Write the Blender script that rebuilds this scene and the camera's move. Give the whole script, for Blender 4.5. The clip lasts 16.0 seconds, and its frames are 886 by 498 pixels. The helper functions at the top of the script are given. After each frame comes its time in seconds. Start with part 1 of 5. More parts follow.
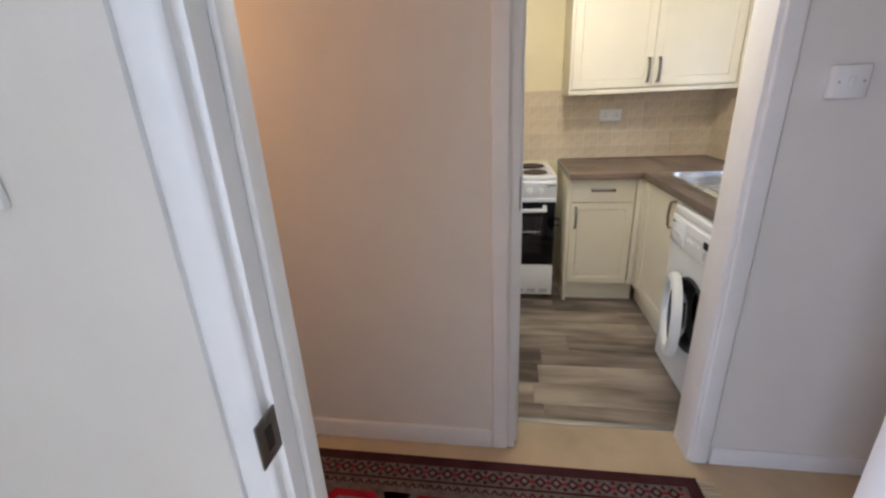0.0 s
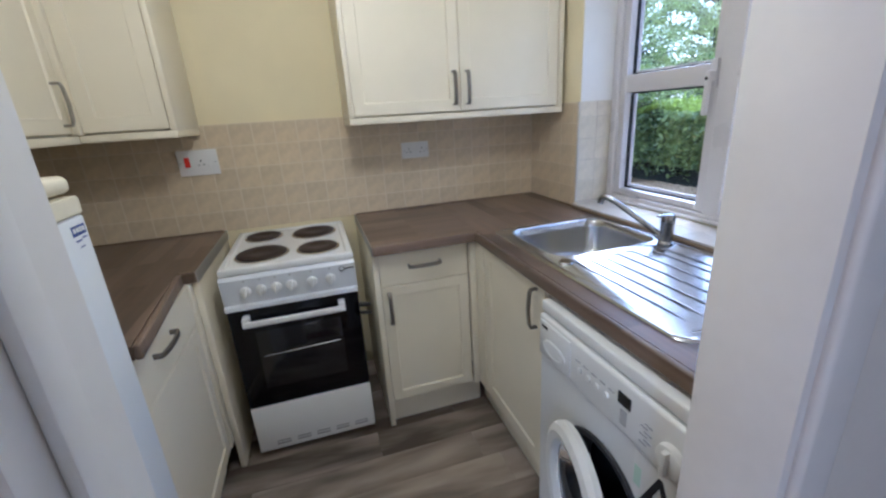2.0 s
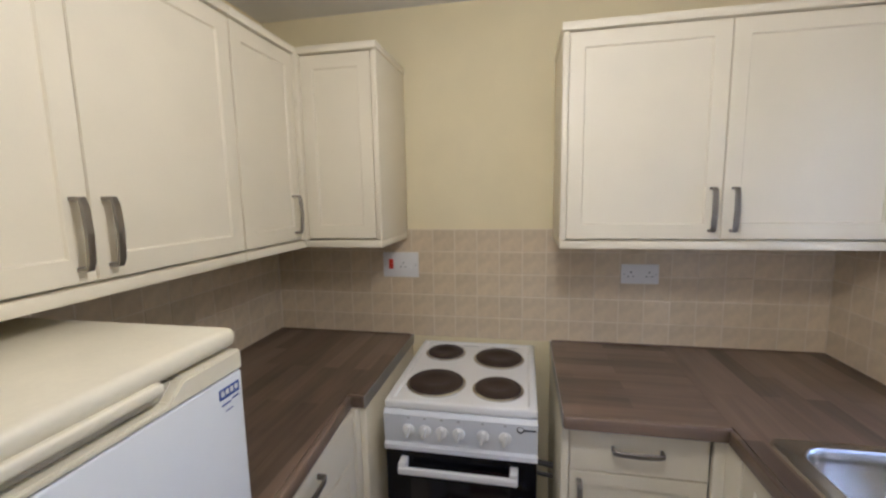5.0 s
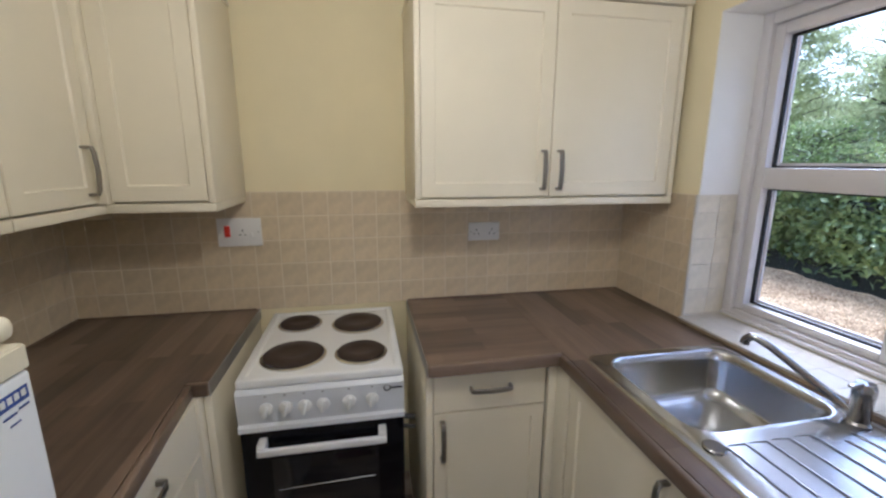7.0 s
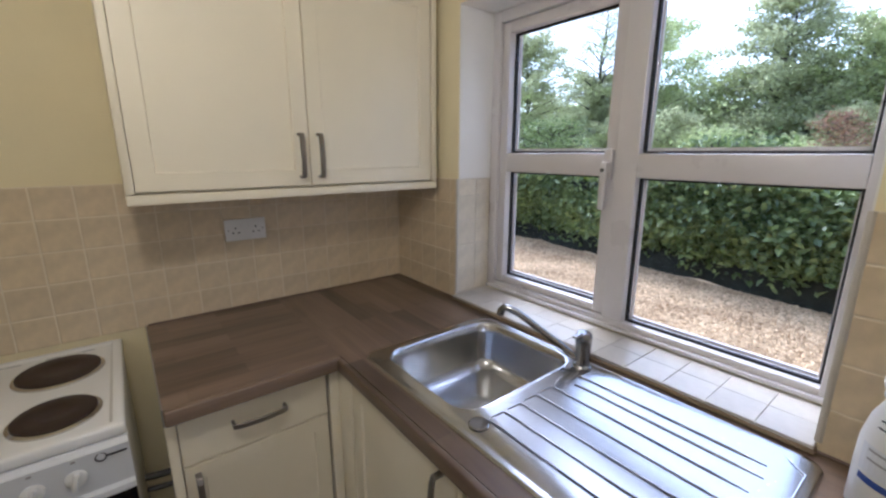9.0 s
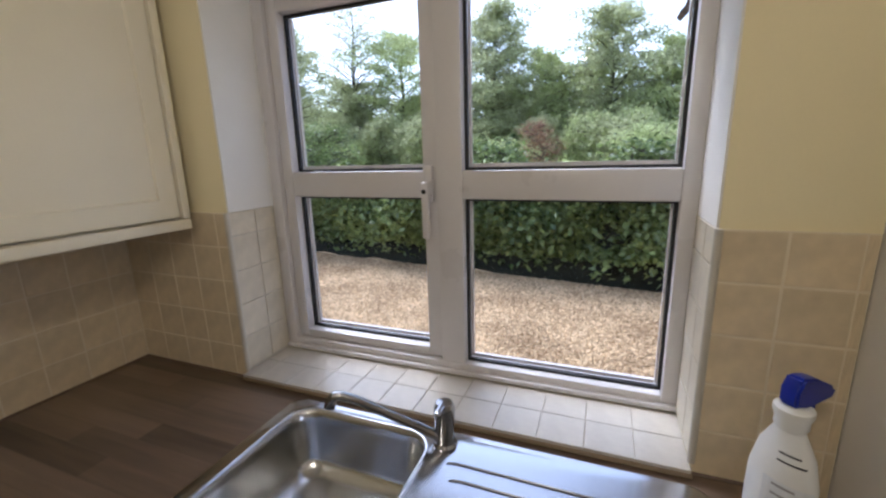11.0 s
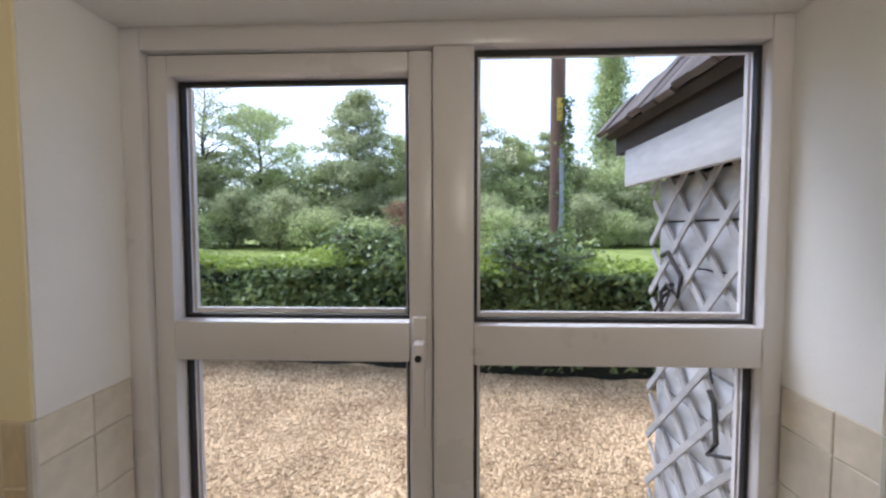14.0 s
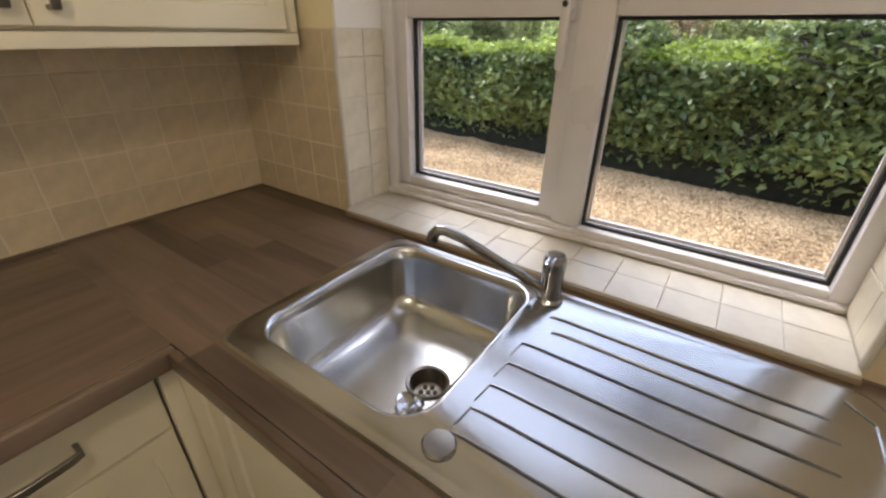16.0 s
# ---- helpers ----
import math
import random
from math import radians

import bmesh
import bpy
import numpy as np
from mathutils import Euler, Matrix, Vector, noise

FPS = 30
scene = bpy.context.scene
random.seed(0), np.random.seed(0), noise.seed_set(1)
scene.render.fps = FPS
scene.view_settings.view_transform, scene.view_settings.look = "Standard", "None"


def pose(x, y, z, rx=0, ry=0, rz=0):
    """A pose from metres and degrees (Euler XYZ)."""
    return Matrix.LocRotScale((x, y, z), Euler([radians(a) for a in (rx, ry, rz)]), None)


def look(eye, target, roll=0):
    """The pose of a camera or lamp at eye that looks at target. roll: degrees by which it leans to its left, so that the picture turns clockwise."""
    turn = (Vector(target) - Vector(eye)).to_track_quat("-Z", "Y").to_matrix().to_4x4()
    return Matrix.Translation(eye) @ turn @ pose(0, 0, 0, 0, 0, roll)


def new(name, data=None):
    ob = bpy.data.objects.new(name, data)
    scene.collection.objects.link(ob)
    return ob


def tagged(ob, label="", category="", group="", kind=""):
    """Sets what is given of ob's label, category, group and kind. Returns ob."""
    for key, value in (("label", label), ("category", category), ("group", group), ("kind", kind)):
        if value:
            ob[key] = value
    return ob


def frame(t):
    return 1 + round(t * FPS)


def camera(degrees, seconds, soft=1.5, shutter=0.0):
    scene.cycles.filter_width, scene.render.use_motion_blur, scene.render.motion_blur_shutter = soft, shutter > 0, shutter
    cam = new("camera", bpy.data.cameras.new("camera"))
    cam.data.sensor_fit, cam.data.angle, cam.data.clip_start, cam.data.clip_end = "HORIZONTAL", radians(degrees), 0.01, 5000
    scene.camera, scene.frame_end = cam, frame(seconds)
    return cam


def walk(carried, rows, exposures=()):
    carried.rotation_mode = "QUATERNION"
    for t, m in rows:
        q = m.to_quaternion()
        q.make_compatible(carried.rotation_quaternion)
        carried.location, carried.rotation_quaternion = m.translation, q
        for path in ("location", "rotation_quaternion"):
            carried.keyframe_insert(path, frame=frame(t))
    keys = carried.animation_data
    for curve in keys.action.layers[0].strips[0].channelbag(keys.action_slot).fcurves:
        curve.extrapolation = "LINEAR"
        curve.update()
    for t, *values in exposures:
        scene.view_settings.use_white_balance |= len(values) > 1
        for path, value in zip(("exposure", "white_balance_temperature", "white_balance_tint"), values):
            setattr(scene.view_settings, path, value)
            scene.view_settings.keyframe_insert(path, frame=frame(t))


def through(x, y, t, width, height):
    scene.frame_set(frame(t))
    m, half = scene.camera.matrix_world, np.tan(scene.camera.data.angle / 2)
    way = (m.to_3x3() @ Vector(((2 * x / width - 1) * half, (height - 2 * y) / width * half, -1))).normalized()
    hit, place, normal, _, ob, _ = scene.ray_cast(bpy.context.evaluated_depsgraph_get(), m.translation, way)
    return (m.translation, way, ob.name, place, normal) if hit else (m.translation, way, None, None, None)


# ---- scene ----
cam = camera(94.1, 16.0, soft=2.4)
PATH = [
    (0, (-1.457, -3.288, 1.362), (-1.748, -1.431, 0.68), -2.7),
    (0.5, (-1.446, -2.98, 1.351), (-1.332, -1.104, 0.668), -3.1),
    (1, (-1.426, -2.714, 1.357), (-1.075, -0.864, 0.682), -3.7),
    (1.5, (-1.3, -2.412, 1.375), (-0.851, -0.578, 0.715), -3.9),
    (2, (-1.217, -2.196, 1.373), (-0.683, -0.372, 0.75), -3.6),
    (2.5, (-1.185, -2.002, 1.392), (-0.601, -0.19, 0.779), -3.2),
    (3, (-1.111, -1.882, 1.404), (-0.741, -0.005, 0.82), -2.6),
    (3.5, (-1.094, -1.829, 1.454), (-1.11, 0.111, 0.97), -2.0),
    (3.7, (-1.113, -1.824, 1.459), (-1.267, 0.128, 1.052), -1.8),
    (4.7, (-1.16, -1.817, 1.52), (-1.58, 0.125, 1.225), -1.2),
    (5.8, (-1.207, -1.808, 1.562), (-1.281, 0.183, 1.387), -0.5),
    (6, (-1.215, -1.788, 1.562), (-1.198, 0.199, 1.338), -0.4),
    (6.5, (-1.226, -1.788, 1.511), (-1.034, 0.179, 1.2), -0.3),
    (7, (-1.225, -1.789, 1.503), (-0.857, 0.133, 1.093), 0.1),
    (7.5, (-1.217, -1.773, 1.483), (-0.65, 0.089, 1.021), 0.6),
    (8, (-1.191, -1.757, 1.466), (-0.421, 0.026, 0.988), 0.7),
    (8.5, (-1.129, -1.736, 1.466), (-0.149, -0.056, 0.999), 0.6),
    (9, (-1.056, -1.713, 1.486), (0.14, -0.174, 1.033), 0.1),
    (9.5, (-0.962, -1.619, 1.489), (0.451, -0.27, 1.059), -0.3),
    (10, (-0.913, -1.526, 1.51), (0.709, -0.429, 1.103), -0.8),
    (10.2, (-0.894, -1.499, 1.531), (0.793, -0.509, 1.114), -1.3),
    (12.3, (-0.681, -1.249, 1.514), (1.227, -0.787, 1.136), -0.9),
    (12.5, (-0.64, -1.207, 1.535), (1.288, -0.811, 1.182), -1.2),
    (13, (-0.599, -1.095, 1.607), (1.379, -0.878, 1.403), -1.0),
    (13.5, (-0.568, -1.051, 1.655), (1.429, -0.96, 1.585), -0.2),
    (14, (-0.545, -1.052, 1.655), (1.451, -0.972, 1.558), -0.1),
    (14.5, (-0.537, -1.086, 1.581), (1.433, -0.842, 1.335), 0.1),
    (15, (-0.573, -1.178, 1.505), (1.268, -0.607, 0.97), 0.4),
    (15.5, (-0.652, -1.246, 1.415), (0.963, -0.43, 0.562), 0.4),
    (16, (-0.796, -1.333, 1.381), (0.663, -0.332, 0.45), 0.8),
]
EXPOSURES = [(0.0, 2.65, 5050, 14), (0.5, 2.85, 4800, 12), (1.0, 2.75, 4600, 12), (1.5, 2.45, 4480, 12), (2.0, 2.2, 4480, 14), (3.0, 2.15, 5000, 15), (3.7, 2.1, 5400, 16),
             (5.8, 2.1, 4480, 20), (7.0, 2.0, 4820, 16), (8.0, 1.9, 4920, 16), (10.0, 1.5, 5150, 16), (12.5, 1.3, 5350, 14), (14.5, 1.3, 5350, 15), (15.3, 1.4, 5500, 15), (16.0, 1.7, 6000, 13)]
walk(cam, [(t, look(eye, target, roll)) for t, eye, target, roll in PATH], EXPOSURES)

# ---- world and lights ----
world = bpy.data.worlds.new("overcast_sky")
scene.world = world
world.use_nodes = True
wn, wl = world.node_tree.nodes, world.node_tree.links
sky = wn.new("ShaderNodeTexSky")
sky.sky_type, sky.sun_disc = "NISHITA", False
sky.sun_elevation, sky.sun_rotation = radians(59), radians(37)
sky.air_density, sky.dust_density, sky.ozone_density = 1.0, 2.0, 1.0
fade = wn.new("ShaderNodeHueSaturation")
fade.inputs["Saturation"].default_value = 0.52
fade.inputs["Value"].default_value = 1.0
wl.new(sky.outputs[0], fade.inputs["Color"])
wl.new(fade.outputs[0], wn["Background"].inputs["Color"])
wn["Background"].inputs["Strength"].default_value = 0.15


def lamp(name, kind, energy, color, m, size=0.1):
    data = bpy.data.lights.new(name, kind)
    data.energy, data.color = energy, color
    if kind == "SUN":
        data.angle = size
    else:
        data.shadow_soft_size = size
    ob = new(name, data)
    ob.matrix_world = m
    return ob


lamp("sun", "SUN", 0.9, (1, 0.95, 0.87), look((9, 12, 25), (0, 0, 0)), radians(35))
# stands in for sky light through a room window out of view
sky_lamp = lamp("room_window_light", "AREA", 14.5, (0.93, 0.96, 1.0), pose(-3.36, -5.55, 1.35, 0, -90, 0))
sky_lamp.data.shape, sky_lamp.data.size, sky_lamp.data.size_y = "RECTANGLE", 1.4, 1.1
lamp("kitchen_bulb", "POINT", 3.9, (1, 0.83, 0.56), pose(-1.12, -1.3, 2.02), 0.06)
lamp("passage_bulb", "POINT", 1.8, (1, 0.48, 0.16), pose(-2.78, -2.25, 1.8), 0.08)

# ---- materials ----
MATS = {}


def nodes_of(name):
    m = bpy.data.materials.new(name)
    m.use_nodes = True
    MATS[name] = m
    n, l = m.node_tree.nodes, m.node_tree.links
    return m, n, l, n["Principled BSDF"]


def mat(name, color, rough=0.5, metal=0.0, vary=0.06, scale=6.0, fine=90.0, bump=0.05, depth=0.002, spec=0.5, rnd=0.0, coat=0.0, stretch=(1, 1, 1)):
    """Colour with broad stains and fine grain, relief, and a shade of its own for each object (rnd)."""
    m, n, l, b = nodes_of(name)
    co = n.new("ShaderNodeTexCoord")
    mp = n.new("ShaderNodeMapping")
    mp.inputs["Scale"].default_value = stretch
    l.new(co.outputs["Object"], mp.inputs["Vector"])
    big = n.new("ShaderNodeTexNoise")
    big.inputs["Scale"].default_value, big.inputs["Detail"].default_value = scale, 4
    small = n.new("ShaderNodeTexNoise")
    small.inputs["Scale"].default_value, small.inputs["Detail"].default_value = fine, 3
    l.new(mp.outputs[0], big.inputs["Vector"])
    l.new(mp.outputs[0], small.inputs["Vector"])
    add = n.new("ShaderNodeMath")
    add.operation = "MULTIPLY_ADD"
    add.inputs[1].default_value = 0.35
    l.new(small.outputs[0], add.inputs[0])
    l.new(big.outputs[0], add.inputs[2])
    ramp = n.new("ShaderNodeMapRange")
    ramp.inputs[1].default_value, ramp.inputs[2].default_value = 0.35, 1.0
    ramp.inputs[3].default_value, ramp.inputs[4].default_value = 1 - vary * 1.6, 1 + vary
    l.new(add.outputs[0], ramp.inputs[0])
    hsv = n.new("ShaderNodeHueSaturation")
    hsv.inputs["Color"].default_value = (*color, 1)
    if rnd:
        info = n.new("ShaderNodeObjectInfo")
        r2 = n.new("ShaderNodeMapRange")
        r2.inputs[3].default_value, r2.inputs[4].default_value = 1 - rnd, 1 + rnd
        l.new(info.outputs["Random"], r2.inputs[0])
        mul = n.new("ShaderNodeMath")
        mul.operation = "MULTIPLY"
        l.new(ramp.outputs[0], mul.inputs[0])
        l.new(r2.outputs[0], mul.inputs[1])
        l.new(mul.outputs[0], hsv.inputs["Value"])
    else:
        l.new(ramp.outputs[0], hsv.inputs["Value"])
    l.new(hsv.outputs[0], b.inputs["Base Color"])
    rr = n.new("ShaderNodeMapRange")
    rr.inputs[3].default_value, rr.inputs[4].default_value = max(rough - 0.06, 0.02), min(rough + 0.08, 1)
    l.new(big.outputs[0], rr.inputs[0])
    l.new(rr.outputs[0], b.inputs["Roughness"])
    b.inputs["Metallic"].default_value = metal
    b.inputs["Specular IOR Level"].default_value = spec
    b.inputs["Coat Weight"].default_value = coat
    b.inputs["Coat Roughness"].default_value = 0.15
    if bump:
        bp = n.new("ShaderNodeBump")
        bp.inputs["Strength"].default_value, bp.inputs["Distance"].default_value = bump, depth
        l.new(add.outputs[0], bp.inputs["Height"])
        l.new(bp.outputs[0], b.inputs["Normal"])
    return m


def wood_mat(name, light, dark, length, width, along, rough, grain=1.0, blocks=True, rnd=0.0, stretch=(3.0, 42.0), span=(0.25, 0.75)):
    """Laminate of printed staves: brick cells give each stave its tone, stretched noise gives grain."""
    m, n, l, b = nodes_of(name)
    co = n.new("ShaderNodeTexCoord")
    mp = n.new("ShaderNodeMapping")
    if along == "y":
        mp.inputs["Rotation"].default_value = (0, 0, radians(90))
    l.new(co.outputs["Object"], mp.inputs["Vector"])
    br = n.new("ShaderNodeTexBrick")
    br.inputs["Color1"].default_value, br.inputs["Color2"].default_value = (0, 0, 0, 1), (1, 1, 1, 1)
    br.inputs["Mortar"].default_value = (0.45, 0.45, 0.45, 1)
    br.inputs["Scale"].default_value = 1.0
    br.inputs["Mortar Size"].default_value = 0.0005
    br.inputs["Brick Width"].default_value, br.inputs["Row Height"].default_value = length, width
    br.inputs["Bias"].default_value = 0.0
    br.offset, br.offset_frequency = 0.37, 2
    l.new(mp.outputs[0], br.inputs["Vector"])
    st = n.new("ShaderNodeMapping")
    st.inputs["Scale"].default_value = (stretch[0], stretch[1], stretch[1])
    l.new(mp.outputs[0], st.inputs["Vector"])
    ns = n.new("ShaderNodeTexNoise")
    ns.inputs["Scale"].default_value, ns.inputs["Detail"].default_value, ns.inputs["Distortion"].default_value = 1.0, 6, 0.6
    l.new(st.outputs[0], ns.inputs["Vector"])
    broad = n.new("ShaderNodeTexNoise")
    broad.inputs["Scale"].default_value = 5.0
    st2 = n.new("ShaderNodeMapping")
    st2.inputs["Scale"].default_value = (0.6, 2.2, 2.2)
    l.new(mp.outputs[0], st2.inputs["Vector"])
    l.new(st2.outputs[0], broad.inputs["Vector"])
    mx = n.new("ShaderNodeMix")
    mx.inputs[0].default_value = 0.6 if blocks else 1.0
    l.new(br.outputs["Color"], mx.inputs[2])
    l.new(ns.outputs[0], mx.inputs[3])
    mx2 = n.new("ShaderNodeMix")
    mx2.inputs[0].default_value = 0.35
    l.new(mx.outputs[0], mx2.inputs[2])
    l.new(broad.outputs[0], mx2.inputs[3])
    ramp = n.new("ShaderNodeValToRGB")
    ramp.color_ramp.elements[0].position, ramp.color_ramp.elements[1].position = span
    ramp.color_ramp.elements[0].color, ramp.color_ramp.elements[1].color = (*dark, 1), (*light, 1)
    tone = mx2.outputs[0]
    if rnd:
        info = n.new("ShaderNodeObjectInfo")
        off = n.new("ShaderNodeMath")
        off.operation = "MULTIPLY"
        off.inputs[1].default_value = 37.0
        l.new(info.outputs["Random"], off.inputs[0])
        l.new(off.outputs[0], mp.inputs["Location"])
        rr0 = n.new("ShaderNodeMapRange")
        rr0.inputs[3].default_value, rr0.inputs[4].default_value = -rnd * 0.5, rnd * 0.5
        l.new(info.outputs["Random"], rr0.inputs[0])
        plus = n.new("ShaderNodeMath")
        plus.operation = "ADD"
        l.new(tone, plus.inputs[0])
        l.new(rr0.outputs[0], plus.inputs[1])
        tone = plus.outputs[0]
    l.new(tone, ramp.inputs[0])
    l.new(ramp.outputs[0], b.inputs["Base Color"])
    rr = n.new("ShaderNodeMapRange")
    rr.inputs[3].default_value, rr.inputs[4].default_value = rough - 0.08, rough + 0.1
    l.new(ns.outputs[0], rr.inputs[0])
    l.new(rr.outputs[0], b.inputs["Roughness"])
    bp = n.new("ShaderNodeBump")
    bp.inputs["Strength"].default_value, bp.inputs["Distance"].default_value = 0.08 * grain, 0.001
    l.new(ns.outputs[0], bp.inputs["Height"])
    l.new(bp.outputs[0], b.inputs["Normal"])
    return m


def leaf_mat(name, dark, light, gloss=0.4, through=0.25, patch=1.3):
    """Each leaf has a shade of its own, within broader lighter and darker patches."""
    m, n, l, b = nodes_of(name)
    geo = n.new("ShaderNodeNewGeometry")
    ramp = n.new("ShaderNodeValToRGB")
    ramp.color_ramp.elements[0].color, ramp.color_ramp.elements[1].color = (*dark, 1), (*light, 1)
    co = n.new("ShaderNodeTexCoord")
    ns = n.new("ShaderNodeTexNoise")
    ns.inputs["Scale"].default_value, ns.inputs["Detail"].default_value = patch, 3
    l.new(co.outputs["Object"], ns.inputs["Vector"])
    both = n.new("ShaderNodeMix")
    both.inputs[0].default_value = 0.5
    l.new(geo.outputs["Random Per Island"], both.inputs[2])
    wide = n.new("ShaderNodeMapRange")
    wide.inputs[1].default_value, wide.inputs[2].default_value = 0.3, 0.7
    l.new(ns.outputs[0], wide.inputs[0])
    l.new(wide.outputs[0], both.inputs[3])
    l.new(both.outputs[0], ramp.inputs[0])
    l.new(ramp.outputs[0], b.inputs["Base Color"])
    b.inputs["Roughness"].default_value = gloss
    tr = n.new("ShaderNodeBsdfTranslucent")
    l.new(ramp.outputs[0], tr.inputs["Color"])
    mix = n.new("ShaderNodeMixShader")
    mix.inputs[0].default_value = through
    l.new(b.outputs[0], mix.inputs[1])
    l.new(tr.outputs[0], mix.inputs[2])
    l.new(mix.outputs[0], n["Material Output"].inputs["Surface"])
    return m


PAINT = mat("cream_wall_paint", (0.83, 0.74, 0.48), 0.75, vary=0.03, bump=0.12, fine=160, spec=0.3)
REVEAL = mat("white_wall_paint", (0.80, 0.78, 0.73), 0.75, vary=0.03, bump=0.12, fine=160, spec=0.3)
HALLP = mat("hall_wall_paint", (0.75, 0.71, 0.645), 0.7, vary=0.03, bump=0.15, fine=120, spec=0.3)
CEIL = mat("ceiling_paint", (0.80, 0.78, 0.74), 0.85, vary=0.03, bump=0.1, spec=0.2)
GLOSS = mat("white_gloss_paint", (0.79, 0.775, 0.75), 0.45, vary=0.04, bump=0.04, fine=40)
CAB = mat("cream_cabinet_paint", (0.815, 0.75, 0.58), 0.42, vary=0.025, bump=0.03, fine=200)
CABIN = mat("cream_cabinet_board", (0.70, 0.66, 0.54), 0.5, vary=0.03, bump=0.02)
WORKTOP = wood_mat("brown_stave_laminate", (0.275, 0.195, 0.135), (0.066, 0.045, 0.032), 0.42, 0.062, "y", 0.36)
WORKTOP_X = wood_mat("brown_stave_laminate_across", (0.275, 0.195, 0.135), (0.066, 0.045, 0.032), 0.42, 0.062, "x", 0.36)
EDGE = mat("aluminium_edge_strip", (0.45, 0.44, 0.42), 0.4, metal=0.8, vary=0.05)
TILE = mat("beige_ceramic_tile", (0.66, 0.545, 0.36), 0.33, vary=0.14, scale=11, fine=40, bump=0.08, depth=0.004, rnd=0.045)
TILE_W = mat("ivory_ceramic_tile", (0.56, 0.52, 0.445), 0.3, vary=0.08, scale=14, fine=60, bump=0.18, depth=0.004, rnd=0.05)
TILE_R = mat("pale_ceramic_tile", (0.66, 0.595, 0.47), 0.33, vary=0.12, scale=11, fine=40, bump=0.08, depth=0.004, rnd=0.04)
GROUT = mat("pale_grout", (0.74, 0.65, 0.49), 0.85, vary=0.06, bump=0.1)
PLANK = wood_mat("grey_oak_vinyl", (0.42, 0.35, 0.275), (0.088, 0.068, 0.052), 9.0, 9.0, "x", 0.38, blocks=False, rnd=0.26, stretch=(1.3, 8.0), span=(0.36, 0.65))
CARPET = mat("beige_carpet", (0.52, 0.42, 0.28), 0.95, vary=0.14, scale=5, fine=420, bump=0.8, depth=0.004, spec=0.1)
STEEL = mat("brushed_stainless_steel", (0.54, 0.545, 0.555), 0.2, metal=1.0, vary=0.04, scale=9, fine=60, bump=0.0, stretch=(1, 0.15, 1))
CHROME = mat("chrome", (0.62, 0.62, 0.62), 0.12, metal=1.0, vary=0.04, bump=0.0)
# chrome darkened in its base colour for the dark surroundings it reflects
TAPM = mat("darkened_chrome", (0.34, 0.34, 0.35), 0.13, metal=1.0, vary=0.06, bump=0.0)
HANDLE = mat("pewter_handle_metal", (0.30, 0.28, 0.25), 0.32, metal=1.0, vary=0.08, bump=0.03)
ENAMEL = mat("white_enamel", (0.82, 0.82, 0.80), 0.22, vary=0.02, bump=0.01)
PANELW = mat("grey_white_panel", (0.72, 0.74, 0.77), 0.35, vary=0.02, bump=0.01)
WPLASTIC = mat("white_plastic", (0.78, 0.78, 0.76), 0.35, vary=0.03, bump=0.02)
YPLASTIC = mat("yellowed_plastic", (0.76, 0.71, 0.55), 0.42, vary=0.07, bump=0.04)
FRIDGEW = mat("white_fridge_enamel", (0.79, 0.82, 0.85), 0.42, vary=0.012, bump=0.0)
BLACKG = mat("black_oven_glass", (0.004, 0.004, 0.006), 0.07, vary=0.05, bump=0.0, spec=0.25)
DARKIN = mat("dark_oven_window", (0.010, 0.010, 0.012), 0.1, vary=0.1, bump=0.0)
HOTPL = mat("dark_iron_hotplate", (0.035, 0.020, 0.015), 0.55, vary=0.2, scale=20, bump=0.2)
RUBBER = mat("black_rubber", (0.012, 0.012, 0.013), 0.6, vary=0.1, bump=0.05)
GREYRUB = mat("grey_rubber", (0.035, 0.035, 0.038), 0.55, vary=0.1, bump=0.05)
UPVC = mat("white_upvc", (0.68, 0.655, 0.66), 0.28, vary=0.03, bump=0.01)
SOCKET = mat("white_socket_plastic", (0.80, 0.79, 0.76), 0.3, vary=0.02, bump=0.0)
RED = mat("red_rocker", (0.55, 0.03, 0.015), 0.3, vary=0.05, bump=0.0)
BLUE = mat("blue_plastic", (0.006, 0.02, 0.30), 0.35, vary=0.05, bump=0.0)
BLUEINK = mat("blue_ink", (0.03, 0.07, 0.32), 0.5, vary=0.05, bump=0.0)
DARKINK = mat("dark_ink", (0.02, 0.02, 0.03), 0.5, vary=0.05, bump=0.0)
GREYINK = mat("grey_ink", (0.35, 0.35, 0.37), 0.5, vary=0.05, bump=0.0)
PALEGREEN = mat("pale_green_label", (0.55, 0.72, 0.60), 0.5, vary=0.05, bump=0.0)
# steel darkened in its colour for the shade in grooves and drum
GROOVE = mat("shade_dark_steel", (0.24, 0.24, 0.25), 0.3, metal=1.0, vary=0.05)
ZINC_PIPE = mat("dark_grey_pipe", (0.09, 0.088, 0.085), 0.5, vary=0.15)
DARKVOID = mat("dark_board", (0.05, 0.042, 0.035), 0.8, vary=0.2)
BRASS = mat("dull_keeper_metal", (0.20, 0.19, 0.17), 0.4, metal=1.0, vary=0.1)

m, n, l, b = nodes_of("window_glass")
b.inputs["Base Color"].default_value = (1, 1, 1, 1)
b.inputs["Roughness"].default_value, b.inputs["IOR"].default_value = 0.0, 1.08
b.inputs["Transmission Weight"].default_value = 1.0
GLASS = m
# clear door glass tinted dark to stand for the dim drum behind it
m, n, l, b = nodes_of("darkened_door_glass")
b.inputs["Base Color"].default_value = (0.10, 0.11, 0.12, 1)
b.inputs["Roughness"].default_value, b.inputs["IOR"].default_value = 0.03, 1.3
b.inputs["Transmission Weight"].default_value = 0.9
PORTHOLE = m

